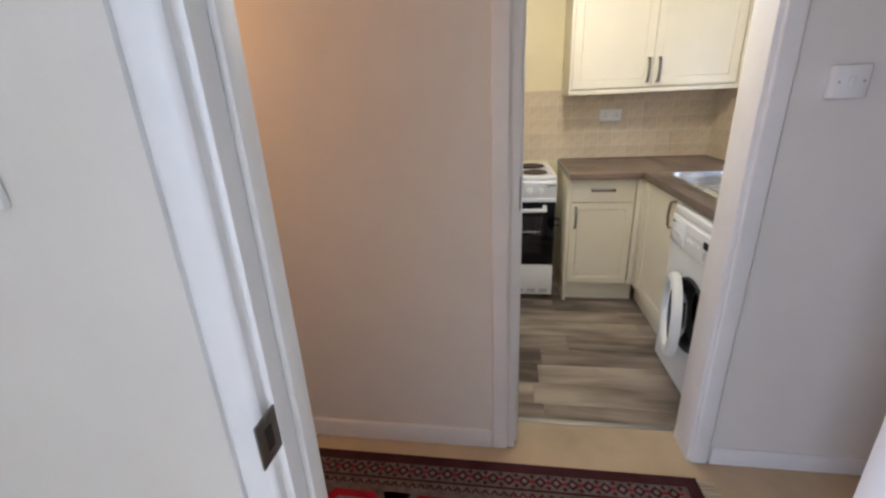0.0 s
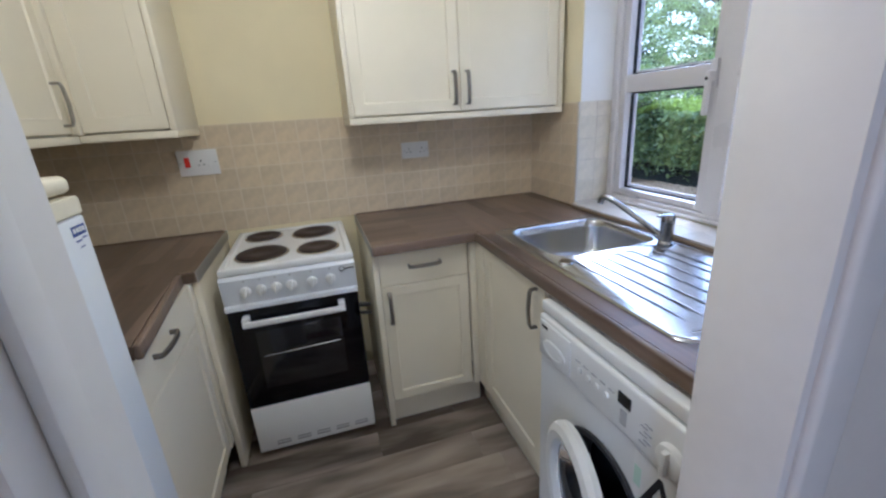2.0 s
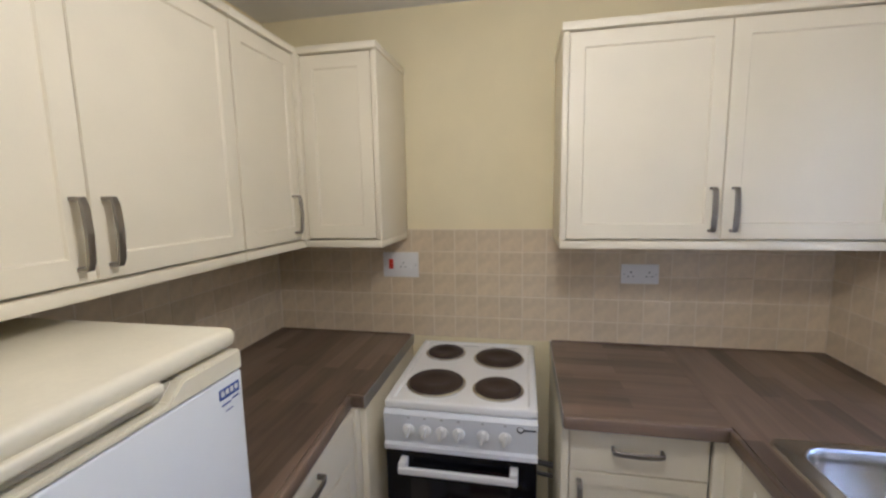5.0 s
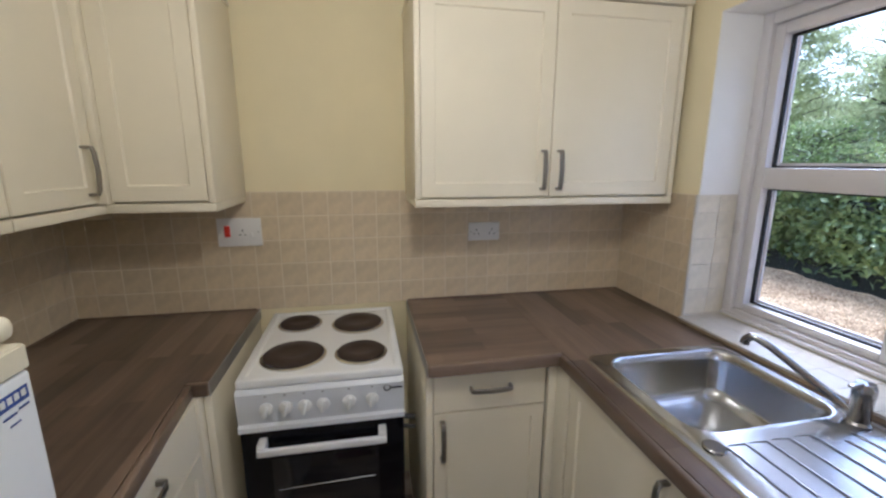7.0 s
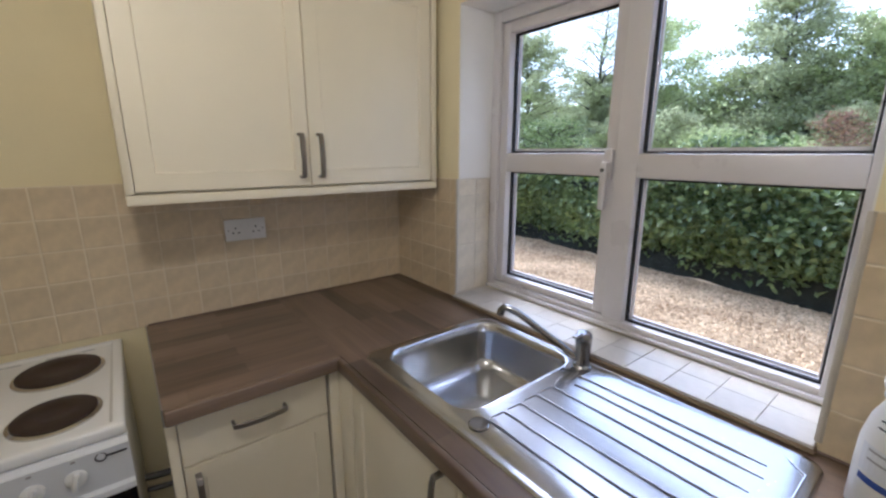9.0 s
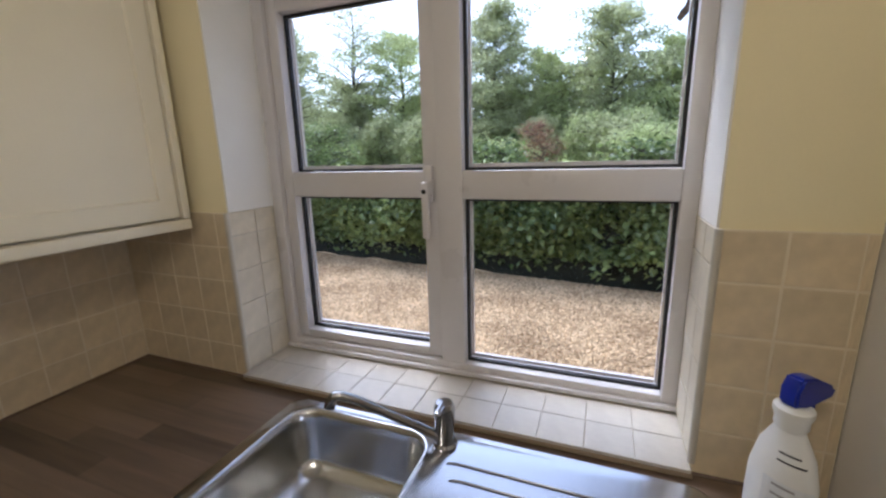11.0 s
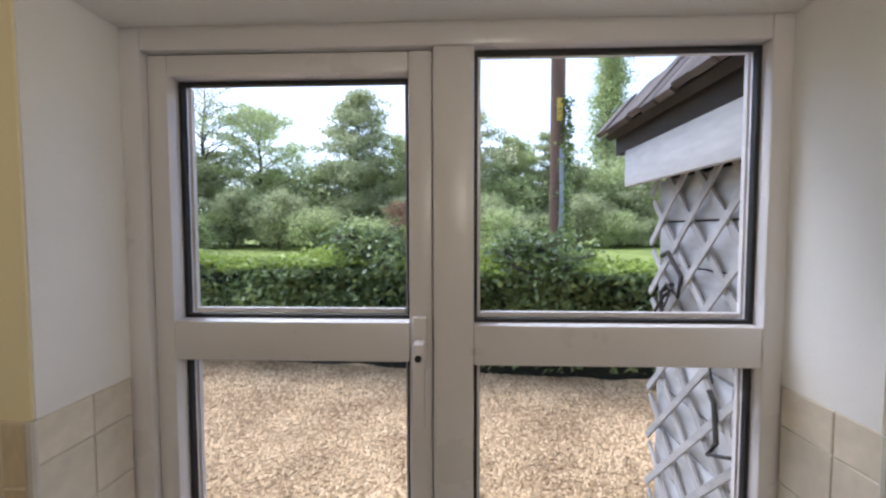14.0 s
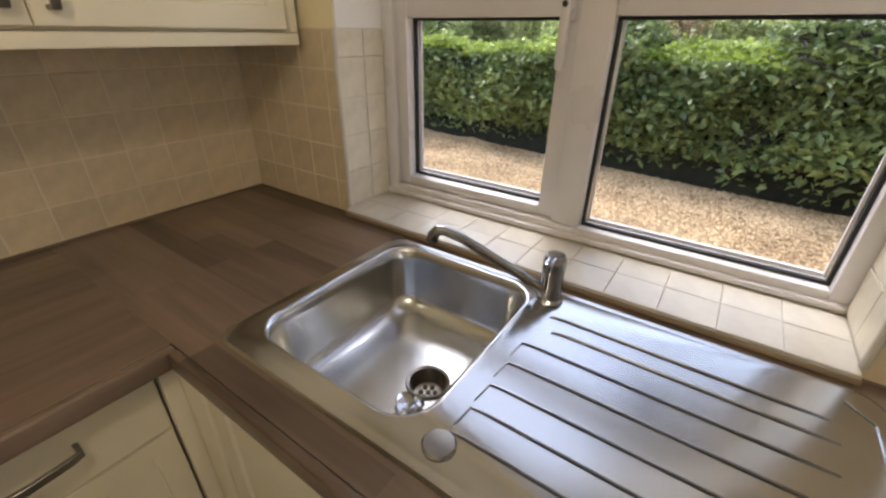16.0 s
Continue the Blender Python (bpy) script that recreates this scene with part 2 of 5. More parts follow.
# ---- geometry helpers ----
def box(bm, x0, x1, y0, y1, z0, z1, bevel=0.0, seg=2):
    """A cuboid between two corners, its edges rounded."""
    c = Vector(((x0 + x1) / 2, (y0 + y1) / 2, (z0 + z1) / 2))
    r = bmesh.ops.create_cube(bm, size=1.0, matrix=Matrix.Translation(c) @ Matrix.Diagonal((abs(x1 - x0), abs(y1 - y0), abs(z1 - z0), 1)))
    if bevel:
        edges = list({e for v in r["verts"] for e in v.link_edges})
        bmesh.ops.bevel(bm, geom=edges, offset=bevel, segments=seg, affect="EDGES", profile=0.5)
    return bm


def cyl(bm, m, r0, r1, depth, seg=24):
    """A cylinder or cone about z, centred, placed by m."""
    bmesh.ops.create_cone(bm, cap_ends=True, segments=seg, radius1=r0, radius2=r1, depth=depth, matrix=m)
    return bm


def lathe(bm, profile, m=Matrix(), seg=28, sx=1.0, sy=1.0, caps=(True, True)):
    """Turn (radius, height) pairs about z."""
    rings = []
    for r, z in profile:
        rings.append([bm.verts.new(m @ Vector((sx * r * math.cos(2 * math.pi * i / seg), sy * r * math.sin(2 * math.pi * i / seg), z))) for i in range(seg)])
    for a, b in zip(rings, rings[1:]):
        for i in range(seg):
            j = (i + 1) % seg
            bm.faces.new((a[i], a[j], b[j], b[i]))
    if caps[0] and profile[0][0] > 1e-4:
        bm.faces.new(list(reversed(rings[0])))
    if caps[1] and profile[-1][0] > 1e-4:
        bm.faces.new(rings[-1])
    return bm


def torus(bm, m, big, small, seg=40, ring=10, flat=1.0):
    vs = [[bm.verts.new(m @ Vector(((big + small * math.cos(b)) * math.cos(a), (big + small * math.cos(b)) * math.sin(a), flat * small * math.sin(b))))
           for b in (2 * math.pi * j / ring for j in range(ring))] for a in (2 * math.pi * i / seg for i in range(seg))]
    for i in range(seg):
        for j in range(ring):
            bm.faces.new((vs[i][j], vs[(i + 1) % seg][j], vs[(i + 1) % seg][(j + 1) % ring], vs[i][(j + 1) % ring]))
    return bm


def tube(bm, pts, r, seg=10):
    """A round bar through the points; r is one radius or one for each point."""
    rs = r if isinstance(r, (list, tuple)) else [r] * len(pts)
    pts = [Vector(p) for p in pts]
    rings, up = [], None
    for i, p in enumerate(pts):
        d = (pts[min(i + 1, len(pts) - 1)] - pts[max(i - 1, 0)]).normalized()
        if up is None:
            up = d.orthogonal().normalized()
        up = (up - d * up.dot(d)).normalized()
        side = d.cross(up)
        rings.append([bm.verts.new(p + rs[i] * (math.cos(a) * up + math.sin(a) * side)) for a in (2 * math.pi * k / seg for k in range(seg))])
    for a, b in zip(rings, rings[1:]):
        for i in range(seg):
            bm.faces.new((a[i], a[(i + 1) % seg], b[(i + 1) % seg], b[i]))
    bm.faces.new(list(reversed(rings[0])))
    bm.faces.new(rings[-1])
    return bm


def rounded(x0, x1, y0, y1, r, seg=6):
    """Corner points of a rounded rectangle, anticlockwise."""
    out = []
    for cx, cy, a0 in ((x1 - r, y1 - r, 0), (x0 + r, y1 - r, 90), (x0 + r, y0 + r, 180), (x1 - r, y0 + r, 270)):
        for i in range(seg + 1):
            a = radians(a0 + 90 * i / seg)
            out.append((cx + r * math.cos(a), cy + r * math.sin(a)))
    return out


def slab(bm, outline, holes, z0, z1):
    """A level plate with that outline and holes, between two heights."""
    edges = []
    for loop in (outline, *holes):
        vs = [bm.verts.new((x, y, z1)) for x, y in loop]
        edges += [bm.edges.new((vs[i], vs[(i + 1) % len(vs)])) for i in range(len(vs))]
    fill = bmesh.ops.triangle_fill(bm, use_beauty=True, edges=edges, normal=(0, 0, 1))
    faces = [g for g in fill["geom"] if isinstance(g, bmesh.types.BMFace)]
    ext = bmesh.ops.extrude_face_region(bm, geom=faces, use_keep_orig=True)
    bmesh.ops.translate(bm, vec=(0, 0, z0 - z1), verts=[g for g in ext["geom"] if isinstance(g, bmesh.types.BMVert)])
    bmesh.ops.recalc_face_normals(bm, faces=bm.faces)
    return bm


def linked(name, bm, material, smooth=None):
    me = bpy.data.meshes.new(name)
    bmesh.ops.recalc_face_normals(bm, faces=bm.faces)
    if smooth is not None:
        lim = radians(smooth)
        for f in bm.faces:
            f.smooth = True
        for e in bm.edges:
            e.smooth = len(e.link_faces) == 2 and e.calc_face_angle(0) < lim
    bm.to_mesh(me)
    bm.free()
    me.materials.append(material)
    return new(name, me)


def thing(name, label, category, base, group="", kind=""):
    """An empty at the thing's base, to which its parts belong."""
    ob = new(name)
    ob.empty_display_size = 0.05
    ob.matrix_basis = Matrix.Translation(base)
    return tagged(ob, label, category, group, kind)


def part(name, bm, material, parent, label="", m=None, smooth=35):
    """One mesh under a thing or a part; its points are given in the world."""
    if m is not None:
        bmesh.ops.transform(bm, matrix=m, verts=bm.verts)
    ob = linked(name, bm, material, smooth)
    ob.parent = parent
    ob.matrix_parent_inverse = parent.matrix_basis.inverted() if parent.type == "EMPTY" else Matrix()
    return tagged(ob, label)


def solid(name, bm, material, label, category, kind="", smooth=35, group=""):
    """A thing that is one mesh."""
    return tagged(linked(name, bm, material, smooth), label, category, group, kind)


B = bmesh.new


def front(m, w, h, stile=0.068, t=0.02, recess=0.006):
    """A framed door or drawer front: a slab whose middle panel is set back. Local x across, z up, face towards -y; m places it."""
    bm = B()
    box(bm, 0, w, 0, t, 0, h)
    bm.faces.ensure_lookup_table()
    face = min(bm.faces, key=lambda f: f.calc_center_median().y)
    outer = [e for e in face.edges]
    if stile:
        bmesh.ops.inset_region(bm, faces=[face], thickness=stile, depth=0)
        bmesh.ops.inset_region(bm, faces=[face], thickness=0.005, depth=-recess)
    bmesh.ops.bevel(bm, geom=outer, offset=0.002, segments=2, affect="EDGES")
    bmesh.ops.transform(bm, matrix=m, verts=bm.verts)
    return bm


def bow_handle(parent, m, length=0.135):
    """A bowed bar pull on two square feet, along local z, standing off towards -y."""
    bm = B()
    half = length / 2
    prof = [(-half, 0.004), (-half, -0.022), (-half * 0.8, -0.027), (0, -0.031), (half * 0.8, -0.027), (half, -0.022), (half, 0.004)]
    w, t = 0.0075, 0.004
    rows = []
    for i, (z, y) in enumerate(prof):
        a, c = prof[max(i - 1, 0)], prof[min(i + 1, len(prof) - 1)]
        d = Vector((0, c[1] - a[1], c[0] - a[0])).normalized()
        nrm = Vector((0, -d.z, d.y))
        p = Vector((0, y, z))
        rows.append([bm.verts.new(p + sx * Vector((w, 0, 0)) + sn * nrm * t) for sx, sn in ((-1, -1), (1, -1), (1, 1), (-1, 1))])
    for a, c in zip(rows, rows[1:]):
        for i in range(4):
            bm.faces.new((a[i], a[(i + 1) % 4], c[(i + 1) % 4], c[i]))
    bm.faces.new(rows[0])
    bm.faces.new(rows[-1])
    bmesh.ops.recalc_face_normals(bm, faces=bm.faces)
    bmesh.ops.bevel(bm, geom=[e for e in bm.edges], offset=0.0012, segments=1, affect="EDGES")
    return part("handle", bm, HANDLE, parent, "bowed pewter metal handle", m)


# local frames of fronts: facing -y (north wall), facing +x (west wall), facing -x (window wall)
def face_s(x, y, z):
    return pose(x, y, z)


def face_e(x, y, z):
    return pose(x, y, z, 0, 0, 90)


def face_w(x, y, z):
    return pose(x, y, z, 0, 0, -90)

# ---- shell ----
H = 2.335
TOP = 0.892


def walls(name, boxes, material, label, category="wall"):
    bm = B()
    for bx in boxes:
        box(bm, *bx)
    return solid(name, bm, material, label, category, "structure", smooth=None)


# kitchen
wall_north = walls("wall_north", [(-2.465, 0.30, 0.0, 0.12, -0.1, H)], PAINT, "cream painted kitchen wall above beige tiles")
wall_west = walls("wall_west", [(-2.465, -2.358, -1.825, 0.0, -0.1, H)], PAINT, "cream painted kitchen wall behind the wall units")
wall_east = walls("wall_east", [(0.0, 0.246, -0.45, 0.0, -0.1, H), (0.0, 0.246, -1.825, -1.607, -0.1, H),
                                (0.0, 0.246, -1.607, -0.45, -0.1, 0.905), (0.0, 0.246, -1.607, -0.45, 2.012, H)], PAINT, "cream painted wall round the kitchen window")
bm = B()
box(bm, 0.003, 0.172, -0.454, -0.45, 1.387, 2.012)
box(bm, 0.003, 0.172, -1.607, -1.603, 1.387, 2.012)
box(bm, 0.003, 0.172, -1.603, -0.454, 2.008, 2.012)
solid("trim_reveal", bm, REVEAL, "white painted plaster of the window reveal", "window reveal", "structure", None)
bm = B()
DL, DR, DH = -1.432, -0.725, 2.03
box(bm, -2.465, DL, -1.945, -1.825, -0.1, H)
box(bm, DR, 0.30, -1.945, -1.825, -0.1, H)
box(bm, DL, DR, -1.945, -1.825, DH, H)
wall_south = solid("wall_south", bm, HALLP, "magnolia painted wall between hall and kitchen", "wall", "structure", None)
# hall, passage and the room behind
RL, RR = -1.765, -0.985
walls("wall_hall", [(-3.37, RL, -2.90, -2.845, -0.1, H), (RR, 0.17, -2.90, -2.845, -0.1, H), (RL, RR, -2.90, -2.845, 2.03, H)], HALLP, "magnolia painted hall wall with a doorway")
walls("wall_end", [(0.17, 0.30, -6.7, -1.945, -0.1, H)], HALLP, "magnolia painted end wall of the hall")
# block at y -4.15 to -2.90 is unseen, added to shade the room-side wall
walls("wall_passage", [(-3.47, -3.37, -4.98, 1.3, -0.1, H), (-3.47, -3.37, -6.7, -6.12, -0.1, H), (-3.47, -3.37, -6.12, -4.98, -0.1, 0.6), (-3.47, -3.37, -6.12, -4.98, 2.1, H), (-3.37, -2.47, -4.15, -2.90, -0.1, H), (-3.37, -2.465, 1.2, 1.3, -0.1, H)], HALLP,
      "magnolia painted wall of the dim passage with an unseen light-blocking block")
walls("wall_room", [(-3.47, 0.30, -6.8, -6.7, -0.1, H)], HALLP, "magnolia painted wall of the room behind")
bm = B()
box(bm, -3.47, 0.30, -6.8, 1.3, H, H + 0.1)
solid("ceiling", bm, CEIL, "off-white painted plaster ceiling", "ceiling", "structure", None)
bm = B()
box(bm, -3.37, 0.17, -6.7, -1.945, -0.1, 0.0)
box(bm, DL, DR, -1.945, -1.79, -0.1, 0.0)
box(bm, -3.37, -2.465, -1.945, 1.2, -0.1, 0.0)
solid("floor_carpet", bm, CARPET, "beige cut pile carpet in the hall", "carpet", "structure", None)
bm = B()
box(bm, -2.358, 0.0, -1.825, 0.0, -0.1, -0.004)
box(bm, DL, DR, -1.79, -1.825, -0.1, -0.004)
floor_k = solid("floor_kitchen", bm, DARKVOID, "grey-brown wood plank vinyl kitchen floor", "floor", "structure", None)
bm = B()
box(bm, DL + 0.025, DR - 0.025, -1.80, -1.776, -0.002, 0.005, 0.002)
solid("trim_threshold", bm, EDGE, "thin metal threshold strip between carpet and vinyl", "threshold", "structure")

# skirtings
bm = B()
for a in ((-2.465, -1.5, -1.960, -1.945, 0, 0.085, 0.004), (-0.672, 0.17, -1.960, -1.945, 0, 0.075, 0.004), (0.156, 0.17, -2.845, -1.960, 0, 0.085, 0.004),
          (-3.37, -3.355, -2.845, 1.2, 0, 0.085, 0.004), (-3.355, -1.83, -2.845, -2.831, 0, 0.085, 0.004), (-0.92, 0.156, -2.845, -2.831, 0, 0.085, 0.004)):
    box(bm, *a)
solid("baseboard", bm, GLOSS, "low white gloss painted skirting board", "skirting board", "structure")


def doorway(name, x0, x1, y0, y1, top, label, keeper_y, keeper_z, stop_y, kw=0.013, kh=0.055):
    """A painted lining with a stop bead, architraves on both faces and a latch keeper."""
    root = thing(name, label, "door frame", (x0, y0, 0), kind="structure")
    t = 0.025
    bm = B()
    box(bm, x0, x0 + t, y0 - 0.004, y1 + 0.004, 0, top - t, 0.002)
    box(bm, x1 - t, x1, y0 - 0.004, y1 + 0.004, 0, top - t, 0.002)
    box(bm, x0, x1, y0 - 0.004, y1 + 0.004, top - t, top, 0.002)
    part("lining", bm, GLOSS, root)
    bm = B()
    box(bm, x0 + t, x0 + t + 0.011, stop_y, stop_y + 0.034, 0, top - t, 0.003)
    if name == "door_2":
        box(bm, x1 - t - 0.011, x1 - t, stop_y, stop_y + 0.034, 0, top - t, 0.003)
    box(bm, x0 + t + 0.011, x1 - t - 0.011, stop_y, stop_y + 0.034, top - t - 0.011, top - t, 0.003)
    part("door_stop", bm, GLOSS, root)
    for ya, s in ((y0, -1), (y1, 1)):
        for k in (0, 1):
            bm = B()
            xa = x0 + 0.012 if k == 0 else x1 - 0.012
            d = -1 if k == 0 else 1
            if name == "door_1" and k == 0:
                xa = x0 - 0.008
            box(bm, min(xa, xa + d * 0.058), max(xa, xa + d * 0.058), min(ya, ya + s * 0.016), max(ya, ya + s * 0.016), 0, top + 0.045, 0.0145 if name == "door_2" else 0.0075, 5)
            part("architrave", bm, GLOSS, root)
        bm = B()
        box(bm, x0 + 0.013, x1 - 0.013, min(ya, ya + s * 0.013), max(ya, ya + s * 0.013), top - 0.012, top + 0.044, 0.004)
        part("architrave_head", bm, GLOSS, root)
    bm = B()
    box(bm, x0 + t, x0 + t + 0.003, keeper_y - kw, keeper_y + kw, keeper_z - kh, keeper_z + kh, 0.001)
    keeper = part("latch_keeper", bm, BRASS, root, "small metal latch keeper plate")
    bm = B()
    box(bm, x0 + t + 0.0032, x0 + t + 0.0038, keeper_y - 0.007, keeper_y + 0.007, keeper_z - kh * 0.5, keeper_z + kh * 0.5)
    part("latch_hole", bm, RUBBER, keeper, smooth=None)
    for k in (-1, 1):
        bm = B()
        cyl(bm, pose(x0 + t + 0.003, keeper_y, keeper_z + k * kh * 0.8, 0, 90, 0), 0.004, 0.004, 0.003, 12)
        part("screw", bm, BRASS, keeper)
    return root


doorway("door_1", DL, DR, -1.945, -1.825, DH, "white gloss door frame into the kitchen without a door", -1.931, 1.06, -1.915)
doorway("door_2", RL, RR, -2.90, -2.845, 2.03, "white gloss door frame between room and hall", -2.930, 0.985, -2.875, 0.021, 0.032)

# ---- window ----
WX = 0.172
win = thing("window_1", "white plastic casement window of four panes over the sink", "window", (WX, -1.03, 0.93), kind="structure")
bm = B()
FX0, FX1 = WX, WX + 0.07
for a in ((-0.490, -0.45, 0.93, 2.012), (-1.607, -1.570, 0.93, 2.012), (-1.570, -0.490, 1.968, 2.012), (-1.570, -0.490, 0.922, 0.950), (-1.077, -1.006, 0.950, 1.968), (-1.570, -1.077, 1.414, 1.486)):
    box(bm, FX0, FX1, min(a[0], a[1]), max(a[0], a[1]), a[2], a[3], 0.004)
part("window_frame", bm, UPVC, win)
bm = B()
SX0, SX1 = WX + 0.014, WX + 0.085
for a in ((-0.528, -0.492, 0.952, 1.966), (-1.004, -0.962, 0.952, 1.966), (-0.962, -0.528, 1.929, 1.966), (-0.962, -0.528, 0.952, 0.978), (-0.962, -0.528, 1.414, 1.487)):
    box(bm, SX0, SX1, min(a[0], a[1]), max(a[0], a[1]), a[2], a[3], 0.004)
sash = part("sash", bm, UPVC, win)
bm = B()
box(bm, WX - 0.012, WX + 0.02, -1.605, -0.452, 0.916, 0.931, 0.006)
part("window_sill", bm, UPVC, win, "rounded white sill bead")
for y0, y1, z0, z1, gx in ((-0.962, -0.528, 1.487, 1.929, 0.222), (-0.962, -0.528, 0.978, 1.414, 0.222), (-1.570, -1.077, 1.486, 1.968, 0.202), (-1.570, -1.077, 0.950, 1.414, 0.202)):
    bm = B()
    box(bm, gx, gx + 0.004, y0, y1, z0, z1)
    pane = part("pane", bm, GLASS, win, "clear glass pane", smooth=None)
    pane.visible_shadow = False
    bm = B()
    g = 0.007
    for a in ((y0, y0 + g, z0, z1), (y1 - g, y1, z0, z1), (y0 + g, y1 - g, z0, z0 + g), (y0 + g, y1 - g, z1 - g, z1)):
        box(bm, gx - 0.005, gx + 0.008, a[0], a[1], a[2], a[3])
    part("gasket", bm, RUBBER, win, "black rubber glazing gasket", smooth=None)
    # outer glazing bead, seen as a pale line behind the gasket
    bm = B()
    for a in ((y0 + g, y0 + g + 0.005, z0 + g, z1 - g), (y1 - g - 0.006, y1 - g, z0 + g, z1 - g), (y0 + 0.014, y1 - 0.014, z0 + g, z0 + 0.016)):
        box(bm, gx + 0.012, gx + 0.022, a[0], a[1], a[2], a[3])
    part("bead", bm, UPVC, win, smooth=None)
bm = B()
box(bm, WX - 0.004, WX + 0.012, -0.995, -0.968, 1.405, 1.50, 0.004)
fastener = part("window_handle", bm, UPVC, win, "white window fastener with a keyhole")
bm = B()
box(bm, WX - 0.030, WX - 0.014, -0.993, -0.972, 1.31, 1.46, 0.006)
box(bm, WX - 0.018, WX + 0.0, -0.993, -0.972, 1.425, 1.46, 0.004)
part("lever", bm, UPVC, fastener)
bm = B()
cyl(bm, pose(WX - 0.031, -0.982, 1.435, 0, 90, 0), 0.006, 0.006, 0.004, 16)
part("keyhole", bm, RUBBER, fastener)


# ---- wall units ----
def wall_unit(name, label, x0, x1, y0, y1, base, fronts, sides):
    """Carcass between pelmet and cornice; fronts: (maker, corner, width, handle offset or None)."""
    root = thing(name, label, "wall cupboard", base, group="cream wall cupboards")
    bm = B()
    box(bm, x0, x1, y0, y1, 1.375, 2.062, 0.001)
    part("carcass", bm, CABIN, root)
    for i, (bx) in enumerate(sides):
        bm = B()
        box(bm, *bx, 0.003)
        part(("pelmet", "cornice", "end_panel", "end_panel")[min(i, 3)] if i < 4 else "end_panel", bm, CAB, root)
    for mk, c, w, hx in fronts:
        d = part("cupboard_door", front(mk(*c), w, 0.673), CAB, root, "framed cream door with recessed panel")
        if hx is not None:
            bow_handle(d, mk(*c) @ pose(hx, 0, 0.095))
    return root


wall_unit("wall_cupboard", "cream double wall cupboard with two framed doors", -1.027, -0.052, -0.325, -0.003, (-0.53, -0.17, 1.35),
          [(face_s, (-1.026, -0.345, 1.382), 0.477, 0.447), (face_s, (-0.546, -0.345, 1.382), 0.489, 0.030)],
          [(-1.048, -0.030, -0.350, -0.003, 1.347, 1.374), (-1.052, -0.026, -0.355, -0.003, 2.060, 2.086), (-1.048, -1.0275, -0.348, -0.003, 1.375, 2.059), (-0.0515, -0.030, -0.350, -0.003, 1.375, 2.059)])
wall_unit("wall_cupboard", "cream single wall cupboard beside the bare wall above the cooker", -2.0, -1.712, -0.325, -0.003, (-1.86, -0.17, 1.35),
          [(face_s, (-1.988, -0.347, 1.382), 0.274, None)],
          [(-2.003, -1.690, -0.352, -0.003, 1.347, 1.374), (-2.003, -1.686, -0.358, -0.003, 2.060, 2.086), (-1.7115, -1.690, -0.350, -0.003, 1.375, 2.059)])
wall_unit("wall_cupboard", "cream corner wall cupboard with one narrow framed door", -2.355, -2.028, -0.700, -0.003, (-2.2, -0.35, 1.35),
          [(face_e, (-2.006, -0.697, 1.382), 0.328, 0.285)],
          [(-2.355, -2.004, -0.700, -0.003, 1.347, 1.374), (-2.355, -1.998, -0.700, -0.003, 2.060, 2.086), (-2.028, -1.9885, -0.3685, -0.326, 1.375, 2.059)])
wall_unit("wall_cupboard", "cream double wall cupboard over the fridge with framed doors", -2.355, -2.028, -1.60, -0.702, (-2.2, -1.15, 1.35),
          [(face_e, (-2.006, -1.150, 1.382), 0.447, 0.030), (face_e, (-2.006, -1.599, 1.382), 0.447, 0.417)],
          [(-2.355, -2.004, -1.602, -0.702, 1.347, 1.374), (-2.355, -1.998, -1.604, -0.702, 2.060, 2.086)])

# ---- base units ----
root = thing("base_cupboard", "cream base cupboard with a drawer over a framed door", "base cupboard", (-0.84, -0.3, 0), group="cream base cupboards")
bm = B()
box(bm, -1.029, -0.636, -0.577, -0.005, 0.135, 0.851)
part("carcass", bm, CABIN, root)
bm = B()
box(bm, -1.052, -1.0295, -0.598, -0.005, 0.0, 0.851, 0.002)
part("end_panel", bm, CAB, root, "plain cream end panel down to the floor")
bm = B()
box(bm, -1.029, -0.59, -0.560, -0.543, 0.0, 0.133, 0.002)
part("plinth", bm, CAB, root)
d = part("drawer", front(face_s(-1.027, -0.598, 0.699), 0.386, 0.150, 0), CAB, root, "plain cream drawer front")
bow_handle(d, face_s(-0.836, -0.598, 0.779) @ pose(0, 0, 0, 0, 90, 0))
d = part("cupboard_door", front(face_s(-1.027, -0.598, 0.135), 0.386, 0.560, 0.062), CAB, root, "framed cream door with recessed panel")
bow_handle(d, face_s(-0.998, -0.598, 0.600))

root = thing("base_cupboard", "cream corner base cupboard under the sink with one framed door", "base cupboard", (-0.3, -0.9, 0), group="cream base cupboards")
bm = B()
box(bm, -0.580, -0.005, -1.176, -0.05, 0.135, 0.700)
part("carcass", bm, CABIN, root)
bm = B()
box(bm, -0.636, -0.606, -0.612, -0.590, 0.135, 0.851, 0.002)
box(bm, -0.606, -0.588, -0.690, -0.600, 0.135, 0.851, 0.002)
part("corner_post", bm, CAB, root)
bm = B()
box(bm, -0.560, -0.543, -1.176, -0.543, 0.0, 0.133, 0.002)
part("plinth", bm, CAB, root)
d = part("cupboard_door", front(face_w(-0.602, -0.694, 0.138), 0.480, 0.708, 0.075), CAB, root, "framed cream door with recessed panel")
bow_handle(d, face_w(-0.602, -1.126, 0.760))
bm = B()
box(bm, -0.600, -0.005, -1.192, -1.177, 0.0, 0.851, 0.001)
part("end_panel", bm, CAB, root)

